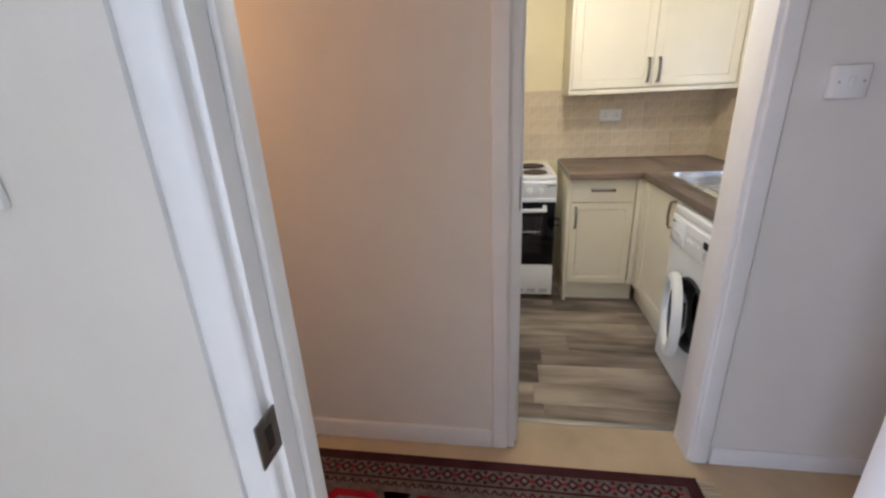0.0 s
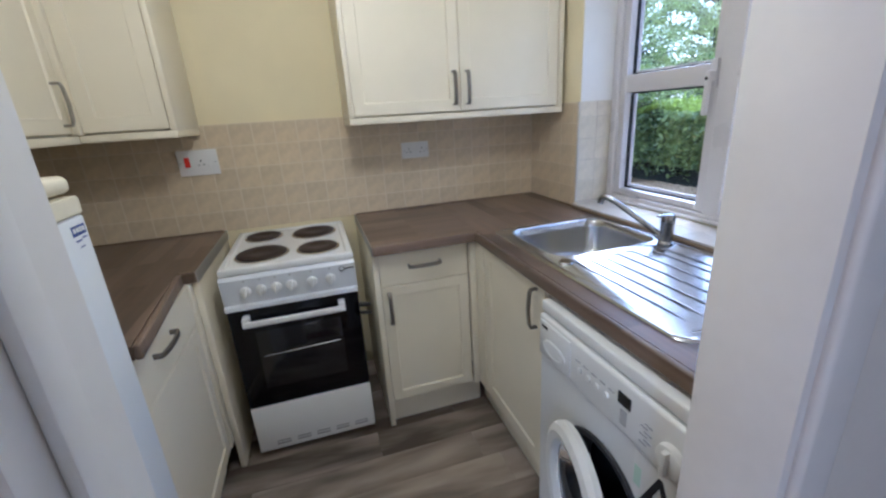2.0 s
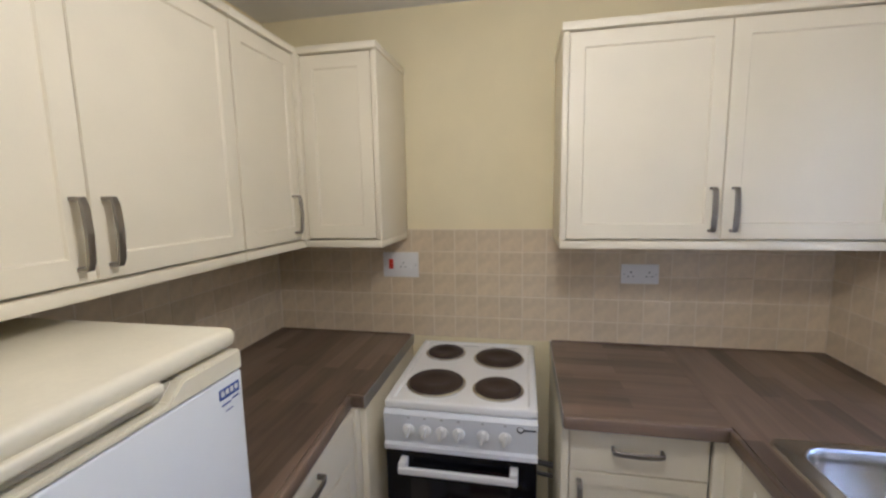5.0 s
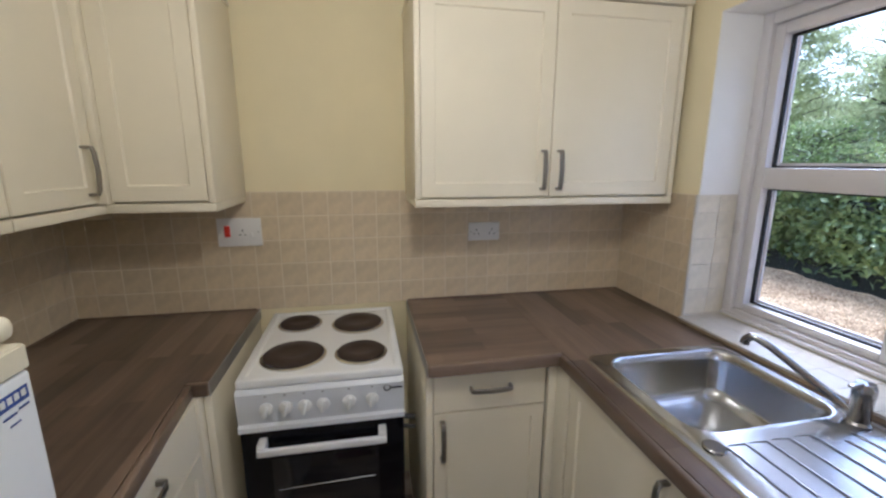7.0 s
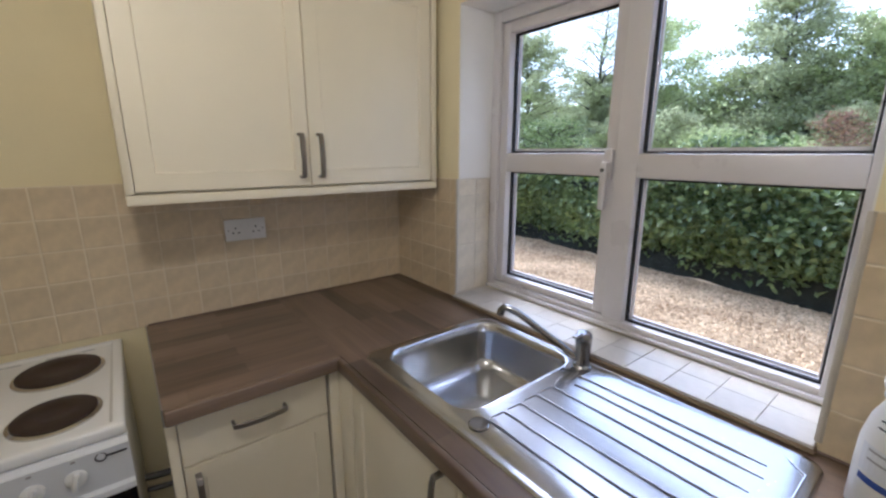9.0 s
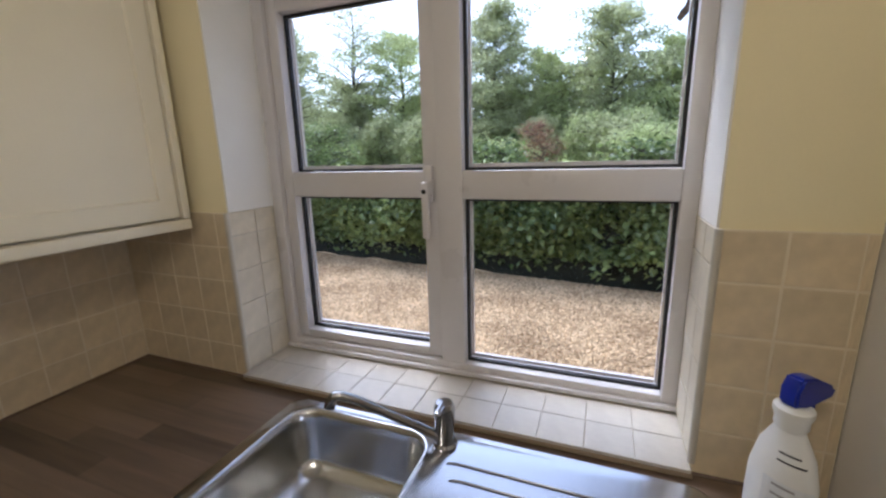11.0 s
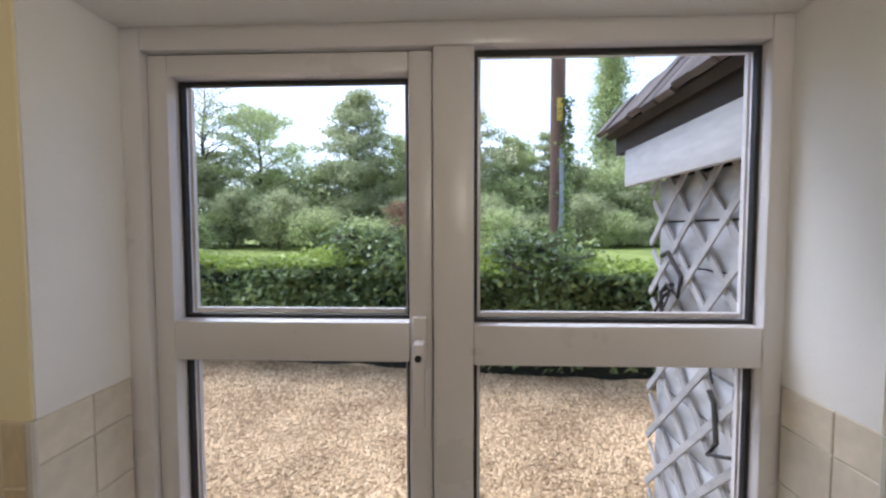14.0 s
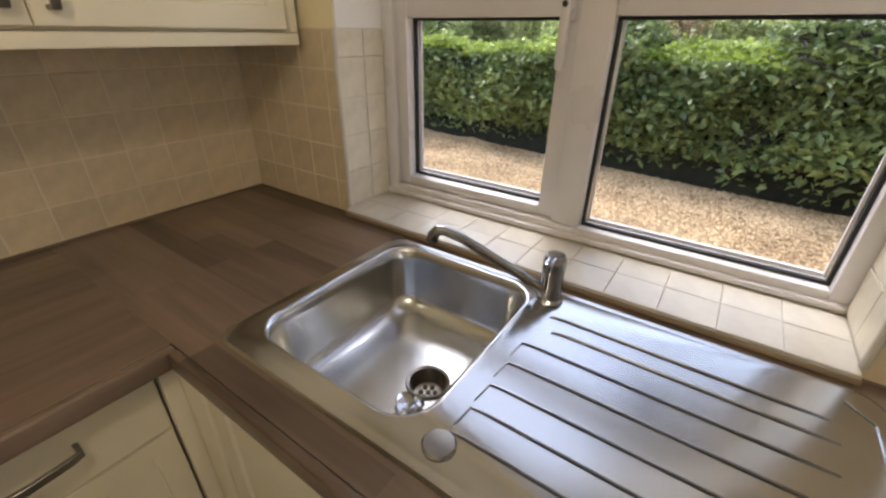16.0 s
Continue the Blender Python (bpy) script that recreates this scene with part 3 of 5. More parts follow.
root = thing("base_cupboard", "cream base cupboard beside the fridge with a drawer over a door", "base cupboard", (-2.0, -0.6, 0), group="cream base cupboards")
bm = B()
box(bm, -2.353, -1.735, -1.142, -0.60, 0.135, 0.851)
part("carcass", bm, CABIN, root)
bm = B()
box(bm, -1.700, -1.678, -0.606, -0.005, 0.0, 0.851, 0.002)
part("end_panel", bm, CAB, root, "plain cream end panel down to the floor")
bm = B()
box(bm, -1.732, -1.702, -0.640, -0.590, 0.135, 0.851, 0.002)
part("corner_post", bm, CAB, root)
bm = B()
box(bm, -1.775, -1.757, -1.142, -0.60, 0.0, 0.133, 0.002)
part("plinth", bm, CAB, root)
d = part("drawer", front(face_e(-1.708, -1.140, 0.699), 0.496, 0.150, 0), CAB, root, "plain cream drawer front")
bow_handle(d, face_e(-1.708, -0.955, 0.795) @ pose(0, 0, 0, 0, 90, 0), 0.145)
d = part("cupboard_door", front(face_e(-1.708, -1.140, 0.135), 0.496, 0.560, 0.07), CAB, root, "framed cream door with recessed panel")

# ---- worktops ----
SINK = (-0.550, -0.046, -1.632, -0.670)


def worktop(label, base, outline, holes, edges, material):
    """A laminate surface with rounded front edges."""
    root = thing("worktop", label, "worktop", base, group="brown worktops")
    bm = B()
    slab(bm, outline, holes, TOP - 0.038, TOP - 0.0006)
    part("surface", bm, material, root, smooth=None)
    for e in edges:
        bm = B()
        box(bm, *e, TOP - 0.040, TOP, 0.005, 3)
        part("front_edge", bm, WORKTOP if abs(e[3] - e[2]) > abs(e[1] - e[0]) else WORKTOP_X, root)
    return root


worktop("dark brown stave-pattern laminate worktop round the sink", (-0.3, -0.9, TOP - 0.04), [(0, 0), (-0.602, 0), (-0.602, -1.822), (0, -1.822)],
        [rounded(SINK[0] + 0.03, SINK[1] - 0.03, SINK[2] + 0.03, SINK[3] - 0.03, 0.05)], [(-0.620, -0.602, -1.822, -0.644)], WORKTOP)
worktop("dark brown stave-pattern laminate worktop beside the cooker", (-0.8, -0.3, TOP - 0.04), [(-0.6025, 0), (-1.050, 0), (-1.050, -0.626), (-0.6025, -0.626)],
        [], [(-1.050, -0.604, -0.643, -0.6255)], WORKTOP_X)
west_top = worktop("dark brown laminate worktop between cooker and fridge", (-2.0, -0.6, TOP - 0.04), [(-2.358, 0), (-1.678, 0), (-1.678, -0.606), (-1.7385, -0.606), (-1.6975, -1.146), (-2.358, -1.146)],
        [], [(-1.738, -1.678, -0.625, -0.606)], WORKTOP)
bm = B()
box(bm, 0, 0.018, -0.523, 0, TOP - 0.040, TOP, 0.005, 3)
part("front_edge", bm, WORKTOP, west_top, m=pose(-1.7365, -0.624, 0, 0, 0, 4.35))
for x0, x1, y0 in ((-1.6775, -1.6745, -0.620), (-1.0535, -1.0505, -0.632)):
    bm = B()
    box(bm, x0, x1, y0, -0.004, TOP - 0.041, TOP + 0.001)
    solid("trim_edge_strip", bm, EDGE, "grey metal edge strip on the cut worktop end", "edge strip", "structure", None)

# ---- cooker ----
CX0, CX1, CYF = -1.620, -1.122, -0.590
cooker = thing("cooker", "white freestanding electric cooker with four solid hotplates", "cooker", (-1.366, -0.31, 0))
bm = B()
box(bm, CX0 + 0.004, CX1 - 0.004, CYF + 0.02, -0.03, 0.03, 0.845, 0.003)
part("body", bm, ENAMEL, cooker)
bm = B()
box(bm, CX0, CX1, CYF, -0.012, 0.842, 0.872, 0.008, 3)
bm.faces.ensure_lookup_table()
topf = max(bm.faces, key=lambda f: f.calc_center_median().z + f.calc_area())
bmesh.ops.inset_region(bm, faces=[topf], thickness=0.022, depth=0)
bmesh.ops.inset_region(bm, faces=[topf], thickness=0.010, depth=-0.005)
hob = part("hob", bm, ENAMEL, cooker, "white enamelled hob with a raised rim")
for x, y, r in ((-1.492, -0.154, 0.076), (-1.266, -0.188, 0.094), (-1.474, -0.440, 0.098), (-1.253, -0.456, 0.080)):
    bm = B()
    lathe(bm, [(r + 0.008, 0.866), (r + 0.008, 0.871), (r, 0.874), (r, 0.866)], pose(x, y, 0), 40, caps=(False, False))
    part("plate_rim", bm, CHROME, hob, "bright metal ring")
    bm = B()
    lathe(bm, [(r - 0.001, 0.868), (r - 0.001, 0.879), (r - 0.006, 0.882), (r * 0.45, 0.882), (r * 0.42, 0.8805), (0.001, 0.8805)], pose(x, y, 0), 40)
    part("hotplate", bm, HOTPL, hob, "dark iron hotplate")
for x in (-1.52, -1.43, -1.395, -1.31, -1.225):
    bm = B()
    box(bm, x, x + 0.032, -0.060, -0.054, 0.8665, 0.8675)
    part("vent_mark", bm, GREYINK, hob, smooth=None)
bm = B()
vs = [(CYF - 0.002, 0.842), (CYF - 0.012, 0.83), (CYF - 0.002, 0.728), (CYF - 0.012, 0.722), (CYF - 0.012, 0.706), (CYF + 0.03, 0.706), (CYF + 0.03, 0.842)]
a = [bm.verts.new((CX0, y, z)) for y, z in vs]
c = [bm.verts.new((CX1, y, z)) for y, z in vs]
for i in range(len(vs)):
    bm.faces.new((a[i], a[(i + 1) % len(vs)], c[(i + 1) % len(vs)], c[i]))
bm.faces.new(a)
bm.faces.new(c)
panel = part("control_panel", bm, PANELW, cooker, "pale grey control panel")
for x in (-1.535, -1.480, -1.425, -1.370, -1.292, -1.222):
    bm = B()
    kf = pose(x, CYF - 0.008, 0.779, 84, 0, 0)
    lathe(bm, [(0.020, 0.0), (0.019, 0.008), (0.014, 0.011)], kf, 24)
    box2 = B()
    box(box2, -0.0055, 0.0055, -0.020, 0.019, 0.008, 0.026, 0.004)
    bmesh.ops.transform(box2, matrix=kf @ pose(0, 0, 0, 0, 0, -12), verts=box2.verts)
    me = bpy.data.meshes.new("knob_grip")
    box2.to_mesh(me)
    box2.free()
    bm.from_mesh(me)
    bpy.data.meshes.remove(me)
    part("knob", bm, WPLASTIC, panel, "white plastic control knob")
    bm = B()
    box(bm, x - 0.004, x + 0.004, CYF - 0.0135, CYF - 0.0095, 0.820, 0.824)
    part("knob_mark", bm, GREYINK, panel, smooth=None)
bm = B()
torus(bm, pose(-1.175, CYF - 0.0098, 0.812, 88, 0, 0), 0.010, 0.002, 20, 6)
box(bm, -1.166, -1.128, CYF - 0.0115, CYF - 0.007, 0.809, 0.814)
part("maker_mark", bm, DARKINK, panel, "small dark ring and bar mark", smooth=None)
bm = B()
box(bm, CX0 + 0.002, CX1 - 0.002, CYF - 0.004, CYF + 0.019, 0.262, 0.700, 0.004)
odoor = part("oven_door", bm, BLACKG, cooker, "black glass oven door")
bm = B()
box(bm, CX0 + 0.085, CX1 - 0.085, CYF - 0.0055, CYF - 0.003, 0.345, 0.605, 0.001)
part("oven_window", bm, DARKIN, odoor, "dark viewing window")
bm = B()
tube(bm, [(CX0 + 0.10, CYF - 0.0058, 0.492), (CX1 - 0.10, CYF - 0.0058, 0.500)], 0.0016, 6)
part("shelf_bar", bm, STEEL, odoor, "oven shelf seen through the glass")
bm = B()
box(bm, CX0 + 0.055, CX1 - 0.060, CYF - 0.052, CYF - 0.036, 0.645, 0.668, 0.005)
for x in (CX0 + 0.055, CX1 - 0.085):
    box(bm, x, x + 0.025, CYF - 0.046, CYF - 0.002, 0.647, 0.682, 0.004)
part("oven_handle", bm, WPLASTIC, odoor, "white bar handle")
bm = B()
box(bm, CX0 + 0.002, CX1 - 0.002, CYF - 0.004, CYF + 0.019, 0.035, 0.258, 0.004)
drawer = part("drawer", bm, ENAMEL, cooker, "white storage drawer front")
for i in range(5):
    bm = B()
    x = CX0 + 0.075 + i * 0.083
    box(bm, x, x + 0.058, CYF - 0.0052, CYF - 0.002, 0.058, 0.066, 0.001)
    box(bm, x, x + 0.058, CYF - 0.0052, CYF - 0.002, 0.072, 0.078, 0.001)
    part("vent_slot", bm, GREYINK, drawer, smooth=None)
for x in (CX0 + 0.04, CX1 - 0.04):
    for y in (CYF + 0.06, -0.08):
        bm = B()
        cyl(bm, pose(x, y, 0.016), 0.016, 0.014, 0.032, 12)
        part("foot", bm, RUBBER, cooker)

for z, rad in ((0.500, 0.011), (0.455, 0.008)):
    bm = B()
    tube(bm, [(-1.118, -0.30, z + 0.01), (-1.085, -0.30, z + 0.004), (-1.054, -0.30, z)], rad, 10)
    solid("pipe", bm, ZINC_PIPE, "short dark grey pipe in the gap beside the cooker", "pipe", group="pipes beside the cooker")

# ---- washing machine ----
WF, WY0, WY1 = -0.618, -1.790, -1.198
wm = thing("washing_machine", "white front-loading washing machine with its door ajar", "washing machine", (-0.33, -1.49, 0))
bm = B()
for a in ((WF + 0.012, -0.05, WY0, WY0 + 0.02, 0.02, 0.800), (WF + 0.012, -0.05, WY1 - 0.02, WY1, 0.02, 0.800), (WF + 0.012, -0.05, WY0 + 0.02, WY1 - 0.02, 0.02, 0.04),
          (WF + 0.012, -0.05, WY0 + 0.02, WY1 - 0.02, 0.78, 0.800), (-0.07, -0.05, WY0 + 0.02, WY1 - 0.02, 0.04, 0.78)):
    box(bm, *a, 0.002)
part("body", bm, ENAMEL, wm)
bm = B()
slab(bm, rounded(WY0, WY1, 0.02, 0.800, 0.012, 4), [[(-1.490 + 0.168 * math.cos(k * math.pi / 24), 0.400 + 0.168 * math.sin(k * math.pi / 24)) for k in range(48)]], 0.0, 0.007)
bmesh.ops.transform(bm, matrix=Matrix(((0, 0, 1, WF + 0.0045), (1, 0, 0, 0), (0, 1, 0, 0), (0, 0, 0, 1))), verts=bm.verts)
part("front_panel", bm, ENAMEL, wm, smooth=None)
bm = B()
box(bm, WF + 0.002, -0.05, WY0, WY1, 0.803, 0.838, 0.006, 3)
part("top", bm, ENAMEL, wm)
bm = B()
box(bm, WF - 0.006, WF + 0.02, WY0 + 0.001, WY1 - 0.001, 0.665, 0.797, 0.008, 3)
wpanel = part("control_panel", bm, ENAMEL, wm)
bm = B()
box(bm, WF - 0.010, WF, WY1 - 0.165, WY1 - 0.015, 0.675, 0.785, 0.004, 2)
sd = part("soap_drawer", bm, ENAMEL, wpanel, "white detergent drawer")
bm = B()
lathe(bm, [(0.045, -0.006), (0.045, 0.004), (0.036, 0.006), (0.034, 0.0045), (0.001, 0.0045)], pose(WF - 0.009, WY1 - 0.09, 0.715, 0, -90, 0), 28, 0.55, 1.25)
part("drawer_pull", bm, WPLASTIC, wpanel)
bm = B()
box(bm, WF - 0.0108, WF - 0.009, WY1 - 0.055, WY1 - 0.025, 0.765, 0.773)
part("maker_mark", bm, DARKINK, wpanel, smooth=None)
bm = B()
box(bm, WF - 0.0085, WF - 0.005, -1.585, -1.545, 0.738, 0.768, 0.001)
part("display", bm, RUBBER, wpanel, "small black display")
bm = B()
lathe(bm, [(0.034, 0.0), (0.032, 0.012), (0.026, 0.016), (0.001, 0.017)], pose(WF - 0.006, -1.70, 0.715, 0, -90, 0), 30)
box(bm, WF - 0.034, WF - 0.010, -1.706, -1.694, 0.688, 0.742, 0.003)
part("programme_knob", bm, WPLASTIC, wpanel, "white round programme knob")
for i in range(4):
    bm = B()
    cyl(bm, pose(WF - 0.008, -1.405 - i * 0.034, 0.727, 0, 90, 0), 0.008, 0.008, 0.006, 14)
    part("button", bm, WPLASTIC, wpanel)
bm = B()
for i in range(6):
    box(bm, WF - 0.0075, WF - 0.005, -1.635 - 0.012 * (i % 2), -1.615 - 0.012 * (i % 2), 0.690 + i * 0.010, 0.693 + i * 0.010)
for i in range(5):
    box(bm, WF - 0.0075, WF - 0.005, -1.405 - i * 0.032, -1.385 - i * 0.032, 0.748, 0.751)
    box(bm, WF - 0.0075, WF - 0.005, -1.575 - 0.0, -1.555, 0.690 + i * 0.008, 0.693 + i * 0.008)
part("panel_print", bm, GREYINK, wpanel, smooth=None)["kind"] = "stuff"
PY, PZ = -1.490, 0.400
bm = B()
lathe(bm, [(0.172, 0.0), (0.170, 0.008), (0.160, 0.010), (0.150, 0.002), (0.146, -0.02), (0.152, -0.04), (0.140, -0.06), (0.128, -0.07)], pose(WF + 0.004, PY, PZ, 0, -90, 0), 48, caps=(False, False))
part("porthole_seal", bm, GREYRUB, wm, "grey rubber door seal")
bm = B()
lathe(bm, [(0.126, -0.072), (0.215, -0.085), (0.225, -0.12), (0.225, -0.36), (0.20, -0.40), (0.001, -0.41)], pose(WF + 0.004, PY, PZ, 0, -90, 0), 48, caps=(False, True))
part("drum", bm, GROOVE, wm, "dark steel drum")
hinge = pose(WF - 0.010, PY + 0.185, PZ) @ pose(0, 0, 0, 0, 0, -14) @ pose(0, -0.185, 0, 0, -90, 0)
bm = B()
lathe(bm, [(0.192, -0.006), (0.194, 0.010), (0.186, 0.024), (0.168, 0.032), (0.148, 0.026), (0.138, 0.010), (0.138, -0.006), (0.192, -0.006)], hinge, 56, caps=(False, False))
wdoor = part("porthole_door", bm, WPLASTIC, wm, "white round door ring standing ajar")
bm = B()
lathe(bm, [(0.139, 0.006), (0.130, 0.004), (0.110, -0.030), (0.080, -0.045), (0.001, -0.050)], hinge, 48, caps=(False, True))
part("door_glass", bm, PORTHOLE, wdoor, "clear bowl glass")
bm = B()
box(bm, WF + 0.0032, WF + 0.0044, -1.745, -1.598, 0.510, 0.655)
part("energy_label", bm, WPLASTIC, wm, "white energy label with a green arrow", smooth=None)
bm = B()
box(bm, WF + 0.0024, WF + 0.0031, -1.622, -1.602, 0.560, 0.612)
part("label_arrow", bm, PALEGREEN, wm, smooth=None)
tx = bpy.data.curves.new("letter", "FONT")
tx.body, tx.size, tx.extrude = "A", 0.155, 0.0004
letter = new("label_letter", tx)
letter.data.materials.append(DARKINK)
letter.parent = wm
letter.matrix_parent_inverse = wm.matrix_basis.inverted()
letter.matrix_basis = pose(WF + 0.0026, -1.622, 0.528, 90, 0, -90)
wm.location += Vector((-0.022, -0.020, 0))
for y in (WY0 + 0.05, WY1 - 0.05):
    bm = B()
    cyl(bm, pose(WF + 0.06, y, 0.011), 0.02, 0.02, 0.022, 14)
    part("foot", bm, RUBBER, wm)

# ---- fridge ----
GX, GY0, GY1, GT = -1.698, -1.700, -1.152, 1.300
fridge = thing("fridge", "white fridge with a yellowed plastic top and door trim", "fridge", (-2.02, -1.43, 0))
bm = B()
box(bm, -2.335, GX - 0.045, GY0, GY1, 0.03, GT - 0.05, 0.004)
part("body", bm, FRIDGEW, fridge)
bm = B()
box(bm, -2.340, GX - 0.004, GY0 - 0.002, GY1 + 0.002, GT - 0.036, GT, 0.015, 4)
part("top", bm, YPLASTIC, fridge, "yellowed rounded plastic top")
bm = B()
box(bm, GX - 0.040, GX, GY0, GY1, 0.06, GT - 0.082, 0.006, 3)
fdoor = part("door", bm, FRIDGEW, fridge)
bm = B()
z0, z1, zm = GT - 0.080, GT - 0.043, GT - 0.069
outline = [(GY0, z0), (GY1, z0), (GY1, z1), (GY1 - 0.135, z1), (GY1 - 0.165, zm), (GY0 + 0.165, zm), (GY0 + 0.135, z1), (GY0, z1)]
ends = [[bm.verts.new((x, y, z)) for y, z in outline] for x in (GX - 0.040, GX + 0.002)]
for k in range(8):
    bm.faces.new((ends[0][k], ends[0][(k + 1) % 8], ends[1][(k + 1) % 8], ends[1][k]))
for e in ends:
    bm.faces.new(e)
bmesh.ops.recalc_face_normals(bm, faces=bm.faces)
bmesh.ops.bevel(bm, geom=list(bm.edges), offset=0.003, segments=2, affect="EDGES")
part("door_trim", bm, YPLASTIC, fdoor, "yellowed plastic strip along the door with a finger hollow")
# shade in the finger hollow is put into a darker plastic colour
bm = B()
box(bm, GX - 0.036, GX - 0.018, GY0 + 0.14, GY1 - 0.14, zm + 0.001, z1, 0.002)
part("grip_recess", bm, mat("shaded_grip_plastic", (0.46, 0.43, 0.34), 0.5), fdoor, "hollow finger grip")
bm = B()
box(bm, GX - 0.016, GX + 0.004, GY0 + 0.17, GY1 - 0.17, GT - 0.050, GT - 0.030, 0.006, 3)
part("lid_lip", bm, YPLASTIC, fridge, "rounded front lip of the lid")
bm = B()
box(bm, GX + 0.0002, GX + 0.001, GY1 - 0.063, GY1 - 0.012, GT - 0.119, GT - 0.099)
lab = part("badge", bm, BLUEINK, fdoor, "small blue and white maker badge", smooth=None)
bm = B()
for i in range(4):
    box(bm, GX + 0.0011, GX + 0.0014, GY1 - 0.059 + i * 0.0115, GY1 - 0.051 + i * 0.0115, GT - 0.113, GT - 0.103)
part("badge_mark", bm, WPLASTIC, lab, smooth=None)
bm = B()
box(bm, GX + 0.0002, GX + 0.0010, GY1 - 0.058, GY1 - 0.036, GT - 0.131, GT - 0.128)
box(bm, GX + 0.0002, GX + 0.0010, GY1 - 0.032, GY1 - 0.014, GT - 0.128, GT - 0.125)
box(bm, GX + 0.0002, GX + 0.0010, GY1 - 0.050, GY1 - 0.032, GT - 0.144, GT - 0.142)
part("badge_script", bm, BLUEINK, fdoor, smooth=None)
for y in (GY0 + 0.05, GY1 - 0.05):
    bm = B()
    cyl(bm, pose(GX - 0.1, y, 0.016), 0.018, 0.018, 0.032, 12)
    part("foot", bm, RUBBER, fridge)

# ---- sink and tap ----
sink = thing("sink", "stainless steel sink with one bowl and a ribbed drainer", "sink", (-0.3, -1.15, TOP))
BOWL = (-0.505, -0.082, -1.085, -0.712)
ST = TOP + 0.007
bm = B()
sections = [(0.0, TOP + 0.0005, 0.0), (0.004, TOP + 0.006, 0.0), (0.014, ST - 0.0005, 0.0)]
outer = [rounded(SINK[0] + d, SINK[1] - d, SINK[2] + d, SINK[3] - d, 0.035 - d * 0.5, 8) for d, z, _ in sections]
rings = [[bm.verts.new((x, y, z)) for x, y in o] for o, (d, z, _) in zip(outer, sections)]
for a, c in zip(rings, rings[1:]):
    for i in range(len(a)):
        bm.faces.new((a[i], a[(i + 1) % len(a)], c[(i + 1) % len(a)], c[i]))
bowl_sec = [(-0.012, ST - 0.0005, 0.075), (-0.006, ST + 0.004, 0.07), (0.000, ST + 0.003, 0.066), (0.006, ST - 0.006, 0.062), (0.010, ST - 0.03, 0.060), (0.018, ST - 0.120, 0.056), (0.030, ST - 0.143, 0.050), (0.055, ST - 0.1515, 0.040), (0.075, ST - 0.1525, 0.030)]
brings = []
for d, z, r in bowl_sec:
    brings.append([bm.verts.new((x, y, z)) for x, y in rounded(BOWL[0] + d, BOWL[1] - d, BOWL[2] + d, BOWL[3] - d, r, 8)])
for a, c in zip(brings, brings[1:]):
    for i in range(len(a)):
        bm.faces.new((a[i], c[i], c[(i + 1) % len(a)], a[(i + 1) % len(a)]))
loop = rings[-1]
edges = [bm.edges.get((loop[i], loop[(i + 1) % len(loop)])) for i in range(len(loop))]
edges += [bm.edges.get((brings[0][i], brings[0][(i + 1) % len(brings[0])])) for i in range(len(brings[0]))]
bmesh.ops.triangle_fill(bm, use_beauty=True, edges=edges, normal=(0, 0, 1))
DX, DY, DZ = -0.300, -0.960, ST - 0.152
hole = [bm.verts.new((DX + 0.040 * math.cos(2 * math.pi * i / 32), DY + 0.040 * math.sin(2 * math.pi * i / 32), DZ - 0.002)) for i in range(32)]
edges = [bm.edges.new((hole[i], hole[(i + 1) % 32])) for i in range(32)]
last = brings[-1]
edges += [bm.edges.get((last[i], last[(i + 1) % len(last)])) for i in range(len(last))]
bmesh.ops.triangle_fill(bm, use_beauty=True, edges=edges, normal=(0, 0, 1))
basin = part("basin", bm, STEEL, sink, "brushed stainless steel bowl and deck", smooth=50)
# handle metal, darker than chrome, stands for the shade inside the cup
bm = B()
lathe(bm, [(0.046, DZ - 0.001), (0.044, DZ + 0.003), (0.038, DZ + 0.001), (0.033, DZ - 0.018), (0.030, DZ - 0.030), (0.001, DZ - 0.031)], pose(DX, DY, 0), 36, caps=(False, True))
waste = part("waste", bm, HANDLE, sink, "waste outlet in darker metal for its shaded cup")
bm = B()
for k in range(7):
    a = 2 * math.pi * k / 6
    r = 0 if k == 6 else 0.015
    cyl(bm, pose(DX + r * math.cos(a), DY + r * math.sin(a), DZ - 0.0295), 0.0052, 0.0052, 0.004, 12)
part("waste_holes", bm, RUBBER, waste)
bm = B()
lathe(bm, [(0.022, 0.0), (0.024, 0.003), (0.021, 0.006), (0.001, 0.006)], pose(-0.500, -1.128, ST), 28)
part("hole_cover", bm, TAPM, sink, "round chrome tap-hole cover")
# dark thin bars stand for the shaded grooves of the drainer
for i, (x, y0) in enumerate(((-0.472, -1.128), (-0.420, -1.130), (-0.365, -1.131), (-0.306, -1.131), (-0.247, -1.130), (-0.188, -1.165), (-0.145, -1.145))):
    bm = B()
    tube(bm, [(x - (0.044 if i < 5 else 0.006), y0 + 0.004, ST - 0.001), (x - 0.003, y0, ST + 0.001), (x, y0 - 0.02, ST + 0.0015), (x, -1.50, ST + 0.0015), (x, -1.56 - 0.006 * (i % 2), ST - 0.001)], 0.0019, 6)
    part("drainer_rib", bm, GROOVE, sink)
bm = B()
tube(bm, [(-0.500, -1.600, ST), (-0.420, -1.612, ST + 0.001), (-0.12, -1.612, ST + 0.001), (-0.088, -1.58, ST)], 0.0018, 6)
part("drainer_edge", bm, STEEL, sink)
bm = B()
plugm = pose(-0.396, -0.990, DZ + 0.030, 40, 12, 20)
